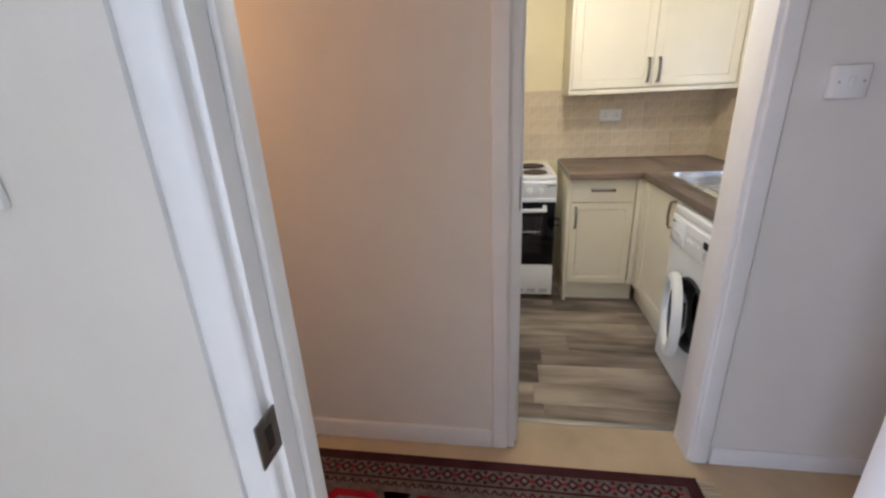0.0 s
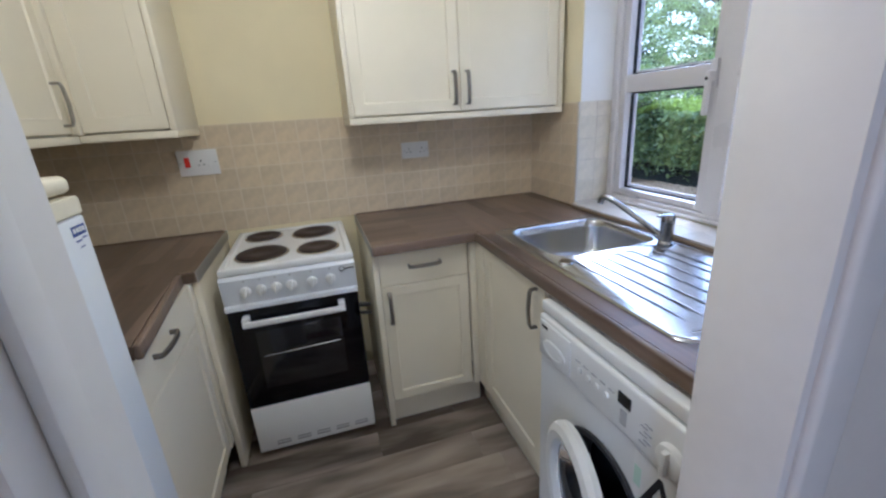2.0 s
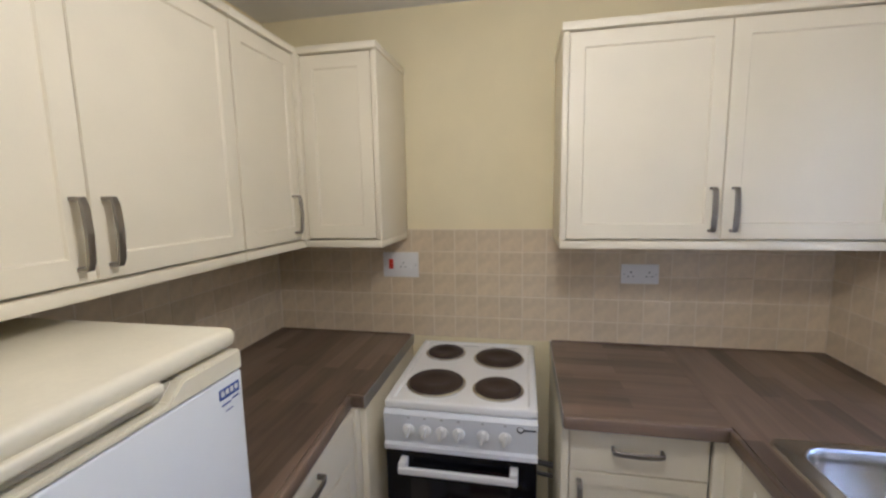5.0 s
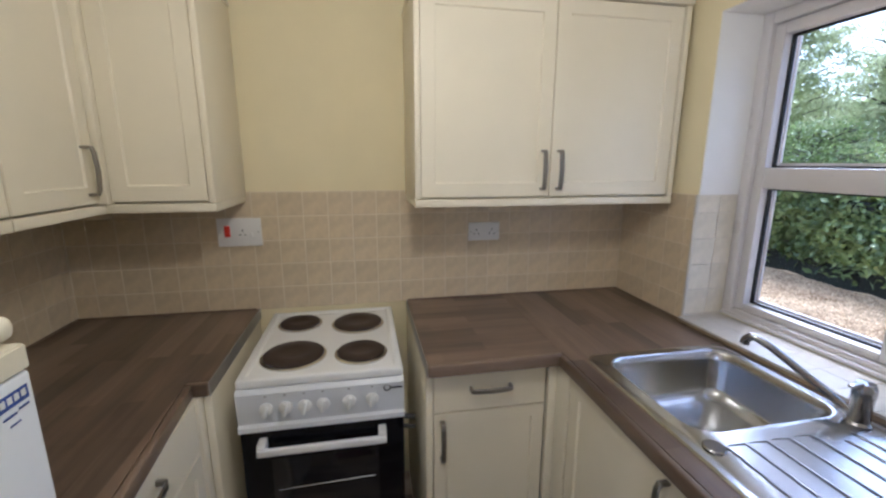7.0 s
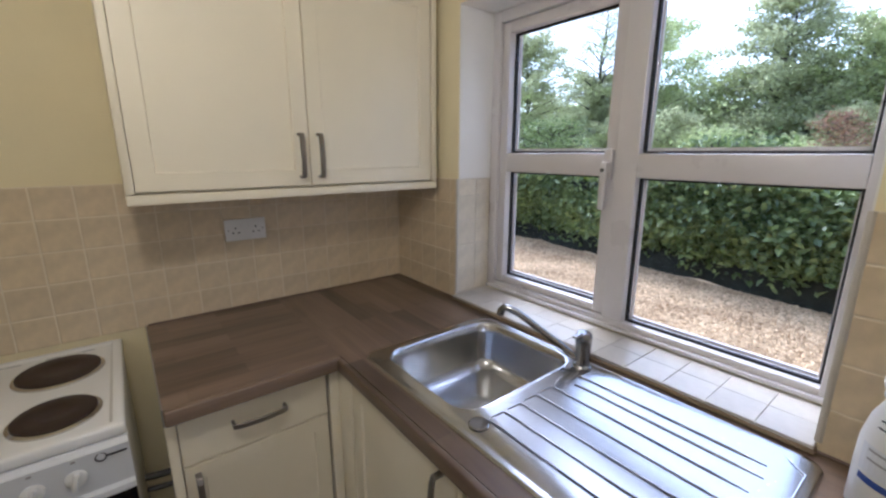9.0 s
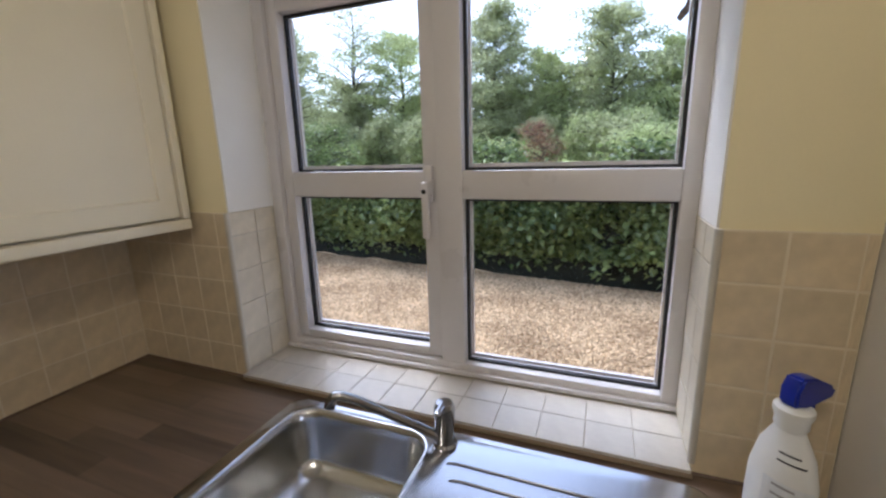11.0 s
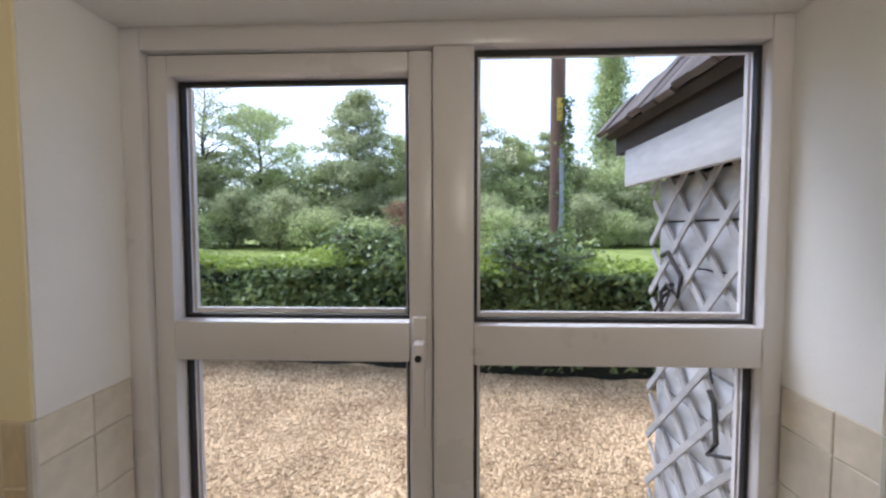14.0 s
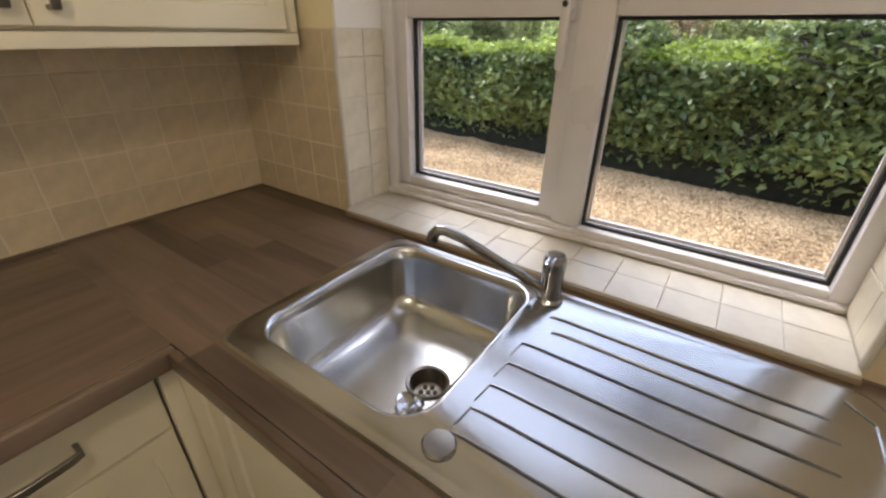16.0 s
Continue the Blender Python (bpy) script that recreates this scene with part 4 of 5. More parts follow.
lathe(bm, [(0.032, 0.0), (0.033, 0.004), (0.027, 0.007), (0.010, 0.008), (0.008, 0.022), (0.012, 0.028), (0.001, 0.030)], plugm, 28)
lathe(bm, [(0.022, -0.016), (0.026, 0.001)], plugm, 24)
solid("sink_plug", bm, CHROME, "chrome basket strainer plug lying in the sink bowl", "sink plug", smooth=40)

tap = thing("tap", "chrome single-lever mixer tap with a long straight spout", "tap", (-0.098, -1.115, ST))
TX, TY = -0.098, -1.118
bm = B()
lathe(bm, [(0.027, ST), (0.027, ST + 0.006), (0.022, ST + 0.012), (0.0215, ST + 0.070), (0.0225, ST + 0.075)], pose(TX, TY, 0), 32)
part("tap_body", bm, TAPM, tap)
bm = B()
lathe(bm, [(0.0225, ST + 0.076), (0.0225, ST + 0.096), (0.018, ST + 0.106), (0.001, ST + 0.108)], pose(TX, TY, 0), 32)
box(bm, TX - 0.046, TX + 0.004, TY - 0.008, TY + 0.008, ST + 0.098, ST + 0.107, 0.004)
part("lever", bm, TAPM, tap, "chrome lever cap")
bm = B()
tube(bm, [(TX - 0.01, TY + 0.012, ST + 0.026), (TX - 0.024, TY + 0.05, ST + 0.050), (TX - 0.085, TY + 0.16, ST + 0.128), (TX - 0.100, TY + 0.190, ST + 0.142), (TX - 0.106, TY + 0.203, ST + 0.142), (TX - 0.110, TY + 0.212, ST + 0.130), (TX - 0.111, TY + 0.214, ST + 0.118)],
     [0.011, 0.0105, 0.010, 0.0105, 0.0115, 0.012, 0.012], 14)
part("spout", bm, TAPM, tap)

# ---- spray bottle ----
BX, BY = -0.130, -1.702
bottle = thing("spray_bottle", "white plastic spray bottle with a blue trigger head", "spray bottle", (BX, BY, TOP))
bm = B()
lathe(bm, [(0.036, TOP + 0.001), (0.040, TOP + 0.006), (0.041, TOP + 0.08), (0.040, TOP + 0.13), (0.032, TOP + 0.175), (0.020, TOP + 0.205), (0.0165, TOP + 0.215)], pose(BX, BY, 0, 0, 0, 40), 32, 1.2, 0.75)
part("bottle", bm, WPLASTIC, bottle)
bm = B()
lathe(bm, [(0.019, TOP + 0.212), (0.0225, TOP + 0.218), (0.022, TOP + 0.228), (0.026, TOP + 0.240), (0.0255, TOP + 0.248), (0.019, TOP + 0.253)], pose(BX, BY, 0), 26)
part("collar", bm, WPLASTIC, bottle)
bm = B()
hm = pose(BX, BY, TOP + 0.250, 0, 0, -50) @ pose(0, 0, 0, 0, 16, 0)
tmp = [(-0.020, 0.0), (0.016, 0.0), (0.024, 0.016), (0.060, 0.022), (0.062, 0.040), (0.008, 0.050), (-0.022, 0.046), (-0.027, 0.024)]
lo = [bm.verts.new(hm @ Vector((x, -0.013, z))) for x, z in tmp]
hi = [bm.verts.new(hm @ Vector((x, 0.013, z))) for x, z in tmp]
for i in range(len(tmp)):
    bm.faces.new((lo[i], lo[(i + 1) % len(tmp)], hi[(i + 1) % len(tmp)], hi[i]))
bm.faces.new(lo)
bm.faces.new(hi)
bmesh.ops.bevel(bm, geom=list(bm.edges), offset=0.004, segments=2, affect="EDGES")
part("trigger_head", bm, BLUE, bottle, "blue trigger spray head")
bm = B()
tube(bm, [hm @ Vector((0.030, 0, 0.022)), hm @ Vector((0.040, 0, 0.0)), hm @ Vector((0.034, 0, -0.025)), hm @ Vector((0.042, 0, -0.04))], [0.006, 0.006, 0.005, 0.005], 8)
part("trigger", bm, BLUE, bottle)


def bottle_line(z, a0, a1, rad, thick, material, name):
    """A printed band round part of the bottle's side at one height."""
    bm = B()
    turn = pose(BX, BY, TOP + z, 0, 0, 40)
    lo, hi = [], []
    for k in range(9):
        a = radians(a0 + (a1 - a0) * k / 8)
        v = Vector((1.2 * rad * math.cos(a), 0.75 * rad * math.sin(a), 0))
        lo.append(bm.verts.new(turn @ (v * 1.015 - Vector((0, 0, thick / 2)))))
        hi.append(bm.verts.new(turn @ (v * 1.015 + Vector((0, 0, thick / 2)))))
    for k in range(8):
        bm.faces.new((lo[k], lo[k + 1], hi[k + 1], hi[k]))
    part(name, bm, material, bottle, smooth=None)


bottle_line(0.180, 95, 140, 0.0315, 0.003, DARKINK, "label_bar")
bottle_line(0.168, 95, 150, 0.0350, 0.003, DARKINK, "label_bar")
bottle_line(0.110, 80, 165, 0.0412, 0.050, PANELW, "label")
bottle_line(0.128, 95, 130, 0.0422, 0.004, GREYINK, "label_bar")
bottle_line(0.112, 95, 145, 0.0422, 0.004, GREYINK, "label_bar")
bottle_line(0.075, 85, 160, 0.0420, 0.012, BLUEINK, "label_bar")

# ---- sockets and switches ----
def plate(name, label, category, m, w, h, holes, rockers, boxed=0.0):
    """A moulded plate facing local -y."""
    root = thing(name, label, category, m.translation)
    bm = B()
    box(bm, -w / 2, w / 2, -0.009, 0.0, -h / 2, h / 2, 0.003)
    face = part("plate", bm, SOCKET, root, m=m)
    if boxed:
        bm = B()
        box(bm, -w / 2, w / 2, 0.0005, boxed, -h / 2, h / 2, 0.004)
        part("surface_box", bm, SOCKET, root, m=m)
    for x in (-w / 2 + 0.012, w / 2 - 0.012):
        bm = B()
        cyl(bm, pose(x, -0.0095, 0, 90, 0, 0), 0.003, 0.003, 0.002, 10)
        part("screw", bm, EDGE, root, m=m)
    for x in holes:
        bm = B()
        box(bm, x - 0.002, x + 0.002, -0.0096, -0.008, 0.004, 0.012)
        for d in (-0.0105, 0.0105):
            box(bm, x + d - 0.003, x + d + 0.003, -0.0096, -0.008, -0.012, -0.008)
        part("socket_holes", bm, RUBBER, root, m=m, smooth=None)
    for x, z, rw, rh, mt in rockers:
        bm = B()
        box(bm, x - rw / 2, x + rw / 2, -0.0125, -0.008, z - rh / 2, z + rh / 2, 0.002)
        part("rocker", bm, mt, root, m=m)
    return root


plate("socket", "white double wall socket on beige tiles", "socket", pose(-0.697, -0.009, 1.200), 0.146, 0.082, (-0.036, 0.036), ((-0.012, 0.018, 0.012, 0.018, SOCKET), (0.012, 0.018, 0.012, 0.018, SOCKET)))
plate("cooker_switch", "white cooker switch plate with red rocker and socket", "cooker switch", pose(-1.724, -0.009, 1.225), 0.168, 0.115, (0.012,), ((-0.045, 0.004, 0.022, 0.045, RED), (0.045, -0.012, 0.012, 0.018, SOCKET)))
plate("light_switch", "white single light switch on the hall wall", "light switch", pose(-0.550, -1.966, 1.358), 0.083, 0.083, (), ((0, 0, 0.016, 0.028, SOCKET),), 0.021)
plate("light_switch", "white light switch beside the doorway in the room", "light switch", pose(-2.058, -2.90, 1.31), 0.087, 0.087, (), ((0, 0, 0.012, 0.022, SOCKET),))

# ---- outside: ground ----
GZ = -0.14
GRASS = mat("lawn_grass", (0.29, 0.34, 0.09), 0.9, vary=0.3, scale=0.6, fine=30, bump=0.5, depth=0.03, spec=0.1)
GRAVEL = mat("tan_gravel", (0.44, 0.305, 0.165), 0.85, vary=0.35, scale=1.2, fine=55, bump=1.0, depth=0.03, spec=0.2)
HEDGE_L = leaf_mat("hedge_leaves", (0.028, 0.06, 0.018), (0.40, 0.48, 0.17), 0.3, 0.3)
HEDGE_T = leaf_mat("lit_top_hedge_leaves", (0.19, 0.26, 0.04), (0.50, 0.59, 0.12), 0.4, 0.4)
# distance haze is mixed into these leaf colours, pale and greyed
TREE_L = leaf_mat("hazed_tree_leaves", (0.30, 0.32, 0.165), (0.72, 0.74, 0.44), 0.7, 0.6)
TREE_P = leaf_mat("hazed_pale_tree_leaves", (0.34, 0.385, 0.17), (0.72, 0.77, 0.40), 0.7, 0.6)
RED_L = leaf_mat("russet_leaves", (0.24, 0.13, 0.08), (0.46, 0.28, 0.18), 0.6, 0.3)
TWIG = mat("shade_dark_twigs", (0.022, 0.024, 0.014), 0.9, vary=0.4, scale=8, fine=40, bump=0.8, depth=0.03)
BARK = mat("grey_bark", (0.10, 0.085, 0.065), 0.9, vary=0.3, scale=5, fine=40, bump=0.8, depth=0.02, stretch=(1, 1, 0.2))
POLE = mat("creosoted_pole", (0.16, 0.095, 0.065), 0.85, vary=0.25, scale=6, fine=60, bump=0.5, stretch=(1, 1, 0.1))
ZINC = mat("grey_metal_conduit", (0.32, 0.33, 0.36), 0.5, metal=0.4, vary=0.15)
YELLOW = mat("yellow_sign", (0.6, 0.42, 0.05), 0.5)
BOARD = mat("weathered_grey_board", (0.50, 0.495, 0.49), 0.8, vary=0.3, scale=3, fine=50, bump=0.4, stretch=(0.25, 1, 1), rnd=0.1)
SLAT = mat("weathered_trellis_wood", (0.40, 0.385, 0.37), 0.85, vary=0.25, scale=6, fine=80, bump=0.4, rnd=0.12)
SHINGLE = mat("brown_wood_shingle", (0.105, 0.082, 0.068), 0.85, vary=0.3, scale=5, fine=60, bump=0.5, rnd=0.3)
SHADEW = mat("dark_timber_and_shade", (0.045, 0.038, 0.034), 0.85, vary=0.25)

rng = np.random.default_rng(7)
bm = B()
bmesh.ops.create_grid(bm, x_segments=40, y_segments=40, size=600, matrix=pose(600.5, 0, GZ - 0.004))
solid("ground", bm, GRASS, "green mown lawn running to the trees", "lawn", "structure", None)
bm = B()
slab(bm, [(0.30, -9), (4.4, -9), (4.9, -2.5), (5.5, 1.5), (5.6, 5), (9, 14), (0.30, 14)], [], GZ - 0.10, GZ)
solid("pavement_gravel", bm, GRAVEL, "tan gravel drive outside the window", "gravel drive", "structure", None)


def heap(name, verts, faces, material):
    me = bpy.data.meshes.new(name)
    me.from_pydata(verts.tolist(), [], faces.tolist())
    me.materials.append(material)
    return new(name, me)


# loose stones: squashed octahedra
N = 64000
sx = rng.uniform(0.9, 5.4, N)
sy = rng.uniform(-3.2, 4.4, N)
keep = sx < 4.68 + 0.13 * sy
sx, sy = sx[keep], sy[keep]
N = len(sx)
sz = rng.uniform(0.009, 0.026, N)
octa = np.array([(1, 0, 0), (0, 1, 0), (-1, 0, 0), (0, -1, 0), (0, 0, 0.65), (0, 0, -0.65)])
tri = np.array([(0, 1, 4), (1, 2, 4), (2, 3, 4), (3, 0, 4), (1, 0, 5), (2, 1, 5), (3, 2, 5), (0, 3, 5)])
ang = rng.uniform(0, 6.283, N)
v = octa[None] * (sz[:, None, None] * rng.uniform(0.6, 1.4, (N, 6, 1)))
ca, sa = np.cos(ang)[:, None], np.sin(ang)[:, None]
tilt = rng.uniform(-0.4, 0.4, N)[:, None]
vx = v[..., 0] * ca - v[..., 1] * sa + sx[:, None]
vy = v[..., 0] * sa + v[..., 1] * ca + sy[:, None]
vz = v[..., 2] + tilt * v[..., 0] + GZ + 0.006
STONE = leaf_mat("gravel_stones", (0.22, 0.125, 0.05), (0.86, 0.64, 0.37), 0.8, 0.0)
ob = heap("gravel_stones", np.stack((vx, vy, vz), -1).reshape(-1, 3), (tri[None] + 6 * np.arange(N)[:, None, None]).reshape(-1, 3), STONE)
tagged(ob, "loose tan and brown gravel stones on the drive", "gravel", kind="stuff")


def leaf_cloud(name, pts, size, material, up=0.4, jitter=0.35):
    """Folded leaves, four points and two faces each, at those places."""
    n = len(pts)
    nrm = rng.normal(size=(n, 3))
    nrm[:, 2] = np.abs(nrm[:, 2]) + up
    nrm /= np.linalg.norm(nrm, axis=1, keepdims=True)
    t = rng.normal(size=(n, 3))
    t -= nrm * np.sum(t * nrm, axis=1, keepdims=True)
    t /= np.linalg.norm(t, axis=1, keepdims=True)
    s = np.cross(nrm, t)
    L = (size * rng.uniform(1 - jitter, 1 + jitter, n))[:, None]
    a = pts - t * L * 0.5
    b2 = pts + s * L * 0.30 + nrm * L * 0.10
    c2 = pts + t * L * 0.55 - nrm * L * 0.05
    d2 = pts - s * L * 0.30 + nrm * L * 0.10
    verts = np.stack((a, b2, c2, d2), 1).reshape(-1, 3)
    k = 4 * np.arange(n)
    faces = np.stack((np.stack((k, k + 1, k + 2), 1), np.stack((k, k + 2, k + 3), 1)), 1).reshape(-1, 3)
    return heap(name, verts, faces, material)


def under(ob, root, label=""):
    ob.parent = root
    ob.matrix_parent_inverse = root.matrix_basis.inverted()
    return tagged(ob, label)


# ---- hedge ----
def hedge_x(y):
    return 4.44 + 0.13 * np.clip(y, -6, 3.0)


hedge = thing("hedge", "clipped leafy green hedge along the gravel drive", "hedge", (4.6, 0, GZ))
# near-black sheet gives the shade between leaves and closes the view through
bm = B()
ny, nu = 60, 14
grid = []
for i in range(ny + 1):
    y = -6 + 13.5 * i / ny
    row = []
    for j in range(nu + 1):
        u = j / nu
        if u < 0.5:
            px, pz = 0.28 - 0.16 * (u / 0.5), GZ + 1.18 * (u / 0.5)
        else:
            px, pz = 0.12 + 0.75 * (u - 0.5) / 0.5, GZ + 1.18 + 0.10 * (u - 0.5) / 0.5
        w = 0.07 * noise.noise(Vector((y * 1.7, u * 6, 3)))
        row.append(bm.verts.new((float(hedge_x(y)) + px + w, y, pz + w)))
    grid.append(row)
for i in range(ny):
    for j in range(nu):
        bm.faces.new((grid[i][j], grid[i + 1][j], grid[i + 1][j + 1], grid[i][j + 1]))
under(linked("twigs", bm, TWIG, 60), hedge, "solid dark sheet for the shaded inner twigs")
n = 36000
y = rng.uniform(-6, 7.4, n)
h = rng.uniform(0.0, 1.0, n) ** 0.75
bump = np.array([noise.noise(Vector((a * 1.3, b * 2.2, 0.5))) for a, b in zip(y, h)])
x = hedge_x(y) + 0.22 - 0.18 * np.sin(np.clip(h * 1.25, 0, 1) * 1.57) - 0.26 * bump + rng.normal(0, 0.06, n)
z = GZ + 0.10 + 1.18 * h + 0.05 * bump
keep = (h > 0.20 + 0.08 * bump) | (rng.uniform(size=n) < 0.15)
under(leaf_cloud("front_leaves", np.stack((x, y, z), 1)[keep], 0.096, HEDGE_L, 0.25), hedge, "dark glossy hedge leaves")
# top leaves get a brighter colour than the front, for light from above
n = 14000
y = rng.uniform(-6, 7.4, n)
w = rng.uniform(0, 1, n)
bump = np.array([noise.noise(Vector((a * 1.1, b * 2.0, 4.5))) for a, b in zip(y, w)])
x = hedge_x(y) + 0.05 + 0.85 * w
z = GZ + 1.27 + 0.08 * w + 0.16 * bump + np.abs(rng.normal(0, 0.05, n))
under(leaf_cloud("top_leaves", np.stack((x, y, z), 1), 0.08, HEDGE_T, 0.8), hedge, "hedge top leaves coloured paler as if lit from above")


# ---- trees and bushes ----
def tree(x, y, height, spread, label, leaves=4200, leaf=0.34, material=None, first=0.2, sparse=1.0, category="tree", seed=1, cone=0.0, lean=0.0, fluff=1.0):
    """Tapered trunk, limbs and a crown of leaf clumps about the limbs' ends."""
    r = np.random.default_rng(seed)
    root = thing("tree" if category == "tree" else "bush", label, category, (x, y, GZ), group="trees beyond the lawn" if category == "tree" else "")
    bm = B()
    pts = [Vector((x + lean * k * height * 0.02, y + 0.25 * math.sin(k * 1.7 + seed), GZ + height * 0.97 * k / 6)) for k in range(7)]
    tube(bm, pts, [max(0.02, 0.022 * height * (1 - k / 6.4)) for k in range(7)], 8)
    centres = []
    limbs = int(20 * sparse + 8)
    for k in range(limbs):
        f = first + (0.97 - first) * (k + 0.5) / limbs
        a = k * 2.4 + r.uniform(-0.5, 0.5)
        shape = (1 - f) ** 0.8 * 1.25 if cone else math.sin(math.pi * min(1, 0.18 + 0.80 * f)) ** 0.7
        reach = spread * shape * r.uniform(0.6, 1.25) + 0.15
        i = min(int(f * 6), 5)
        base = pts[i].lerp(pts[i + 1], f * 6 - i)
        tip = base + Vector((math.cos(a) * reach, math.sin(a) * reach, (0.08 if cone else 0.30) * reach + 0.03 * height))
        mid = base.lerp(tip, 0.5) + Vector((0, 0, 0.07 * reach))
        tube(bm, [base, mid, tip], [0.006 * height * (1.1 - f) + 0.02, 0.004 * height * (1.1 - f) + 0.015, 0.012], 5)
        centres += [(tip, 0.8), (mid, 0.9), (mid.lerp(tip, 0.5), 0.9), (base.lerp(mid, 0.6), 0.7)]
        for _ in range(4):
            start = mid.lerp(tip, r.uniform(0, 0.7))
            side = start + Vector((r.normal(0, 0.24), r.normal(0, 0.24), r.normal(0.04, 0.10))) * spread * (0.5 + 0.5 * shape)
            centres.append((side, 0.75))
            tube(bm, [start, side], [0.018, 0.008], 4)
    under(linked("trunk", bm, BARK, 60), root, "grey trunk and limbs")
    c = np.array([tuple(p) for p, _ in centres])
    s = np.array([q for _, q in centres])
    leaves = int(leaves * (4.2 if category == "tree" else 2.4))
    pick = r.integers(0, len(c), leaves)
    off = r.normal(size=(leaves, 3)) * np.array((0.135, 0.135, 0.06) if category == "tree" else (0.19, 0.19, 0.13)) * spread * fluff * s[pick][:, None]
    p = c[pick] + off
    p[:, 2] = np.maximum(p[:, 2], GZ + 0.1)
    under(leaf_cloud("crown", p, leaf * (0.72 if category == "tree" else 0.8), material or TREE_L, 0.5), root, "loose leafy crown with gaps")
    return root


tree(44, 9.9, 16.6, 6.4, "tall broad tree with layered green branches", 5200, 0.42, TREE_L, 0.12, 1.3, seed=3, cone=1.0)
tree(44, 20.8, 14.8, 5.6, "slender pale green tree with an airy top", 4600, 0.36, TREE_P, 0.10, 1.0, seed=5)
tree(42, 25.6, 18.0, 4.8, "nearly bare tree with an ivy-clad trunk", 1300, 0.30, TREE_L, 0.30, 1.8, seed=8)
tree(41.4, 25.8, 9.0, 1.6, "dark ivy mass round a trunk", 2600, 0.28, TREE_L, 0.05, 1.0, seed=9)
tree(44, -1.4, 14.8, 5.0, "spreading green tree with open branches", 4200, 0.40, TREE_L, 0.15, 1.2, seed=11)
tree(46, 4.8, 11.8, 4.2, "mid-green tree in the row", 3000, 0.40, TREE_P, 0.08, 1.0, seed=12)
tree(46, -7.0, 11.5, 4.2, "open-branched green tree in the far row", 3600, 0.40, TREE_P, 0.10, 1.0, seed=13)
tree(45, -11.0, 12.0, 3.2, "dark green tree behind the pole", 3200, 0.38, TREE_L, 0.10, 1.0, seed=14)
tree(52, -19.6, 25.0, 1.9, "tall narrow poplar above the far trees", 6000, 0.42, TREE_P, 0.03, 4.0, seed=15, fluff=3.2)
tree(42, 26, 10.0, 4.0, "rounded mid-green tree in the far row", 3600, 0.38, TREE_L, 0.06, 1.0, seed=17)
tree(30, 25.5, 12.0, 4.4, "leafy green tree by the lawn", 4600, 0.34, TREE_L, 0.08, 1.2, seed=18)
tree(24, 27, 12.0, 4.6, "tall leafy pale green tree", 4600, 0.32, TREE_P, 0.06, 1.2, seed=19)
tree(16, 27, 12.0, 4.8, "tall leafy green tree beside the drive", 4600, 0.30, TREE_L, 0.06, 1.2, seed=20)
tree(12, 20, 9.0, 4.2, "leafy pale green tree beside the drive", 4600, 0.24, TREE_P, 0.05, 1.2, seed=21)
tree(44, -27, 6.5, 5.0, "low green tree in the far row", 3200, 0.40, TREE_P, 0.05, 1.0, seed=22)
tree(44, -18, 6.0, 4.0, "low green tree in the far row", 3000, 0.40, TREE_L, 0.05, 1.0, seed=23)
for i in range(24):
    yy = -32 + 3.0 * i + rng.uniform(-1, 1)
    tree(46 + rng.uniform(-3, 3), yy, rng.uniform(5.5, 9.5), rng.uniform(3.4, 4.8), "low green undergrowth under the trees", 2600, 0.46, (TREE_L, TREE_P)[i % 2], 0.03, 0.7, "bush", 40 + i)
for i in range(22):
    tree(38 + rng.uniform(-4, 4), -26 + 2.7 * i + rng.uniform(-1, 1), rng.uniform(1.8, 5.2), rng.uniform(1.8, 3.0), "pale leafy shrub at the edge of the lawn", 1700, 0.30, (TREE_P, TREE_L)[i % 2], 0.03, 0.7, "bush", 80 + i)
tree(9.5, 6.6, 2.4, 1.25, "rounded evergreen bush behind the hedge", 3600, 0.10, HEDGE_L, 0.03, 1.6, "bush", 70)
tree(6.4, 7.2, 2.9, 1.5, "tall leafy bush at the end of the hedge", 5200, 0.10, HEDGE_L, 0.03, 1.8, "bush", 71)
tree(4.9, 5.6, 2.0, 1.1, "leafy laurel bush beside the drive", 4800, 0.10, HEDGE_L, 0.03, 1.8, "bush", 72)
tree(4.95, 0.15, 1.72, 0.62, "taller leafy shoots standing above the hedge", 1300, 0.10, HEDGE_L, 0.55, 1.2, "bush", 73)
tree(4.65, -2.05, 1.64, 0.66, "taller leafy shoots standing above the hedge", 1300, 0.10, HEDGE_L, 0.55, 1.2, "bush", 74)
tree(24, 2.2, 3.3, 1.2, "russet-leaved shrub on the lawn", 1400, 0.14, RED_L, 0.05, 1.0, "bush", 75)
tree(24, -3.4, 2.6, 1.6, "pale rounded shrub on the lawn", 1800, 0.2, TREE_P, 0.03, 1.0, "bush", 76)

# ---- pole ----
PX, PYY = 9.0, -3.27
pole = thing("telegraph_pole", "brown wooden telegraph pole with a grey conduit and ivy", "telegraph pole", (PX, PYY, GZ))
bm = B()
tube(bm, [(PX, PYY, GZ), (PX, PYY, 4), (PX, PYY, 8.5)], [0.175, 0.165, 0.15], 18)
part("post", bm, POLE, pole)
bm = B()
box(bm, PX - 0.225, PX - 0.12, PYY - 0.105, PYY - 0.005, GZ, 3.45, 0.02)
part("conduit", bm, ZINC, pole, "grey metal cable cover")
bm = B()
box(bm, PX - 0.19, PX - 0.172, PYY - 0.06, PYY + 0.06, 4.05, 4.55, 0.003)
part("sign_plate", bm, YELLOW, pole, "small yellow warning plate")
n = 1500
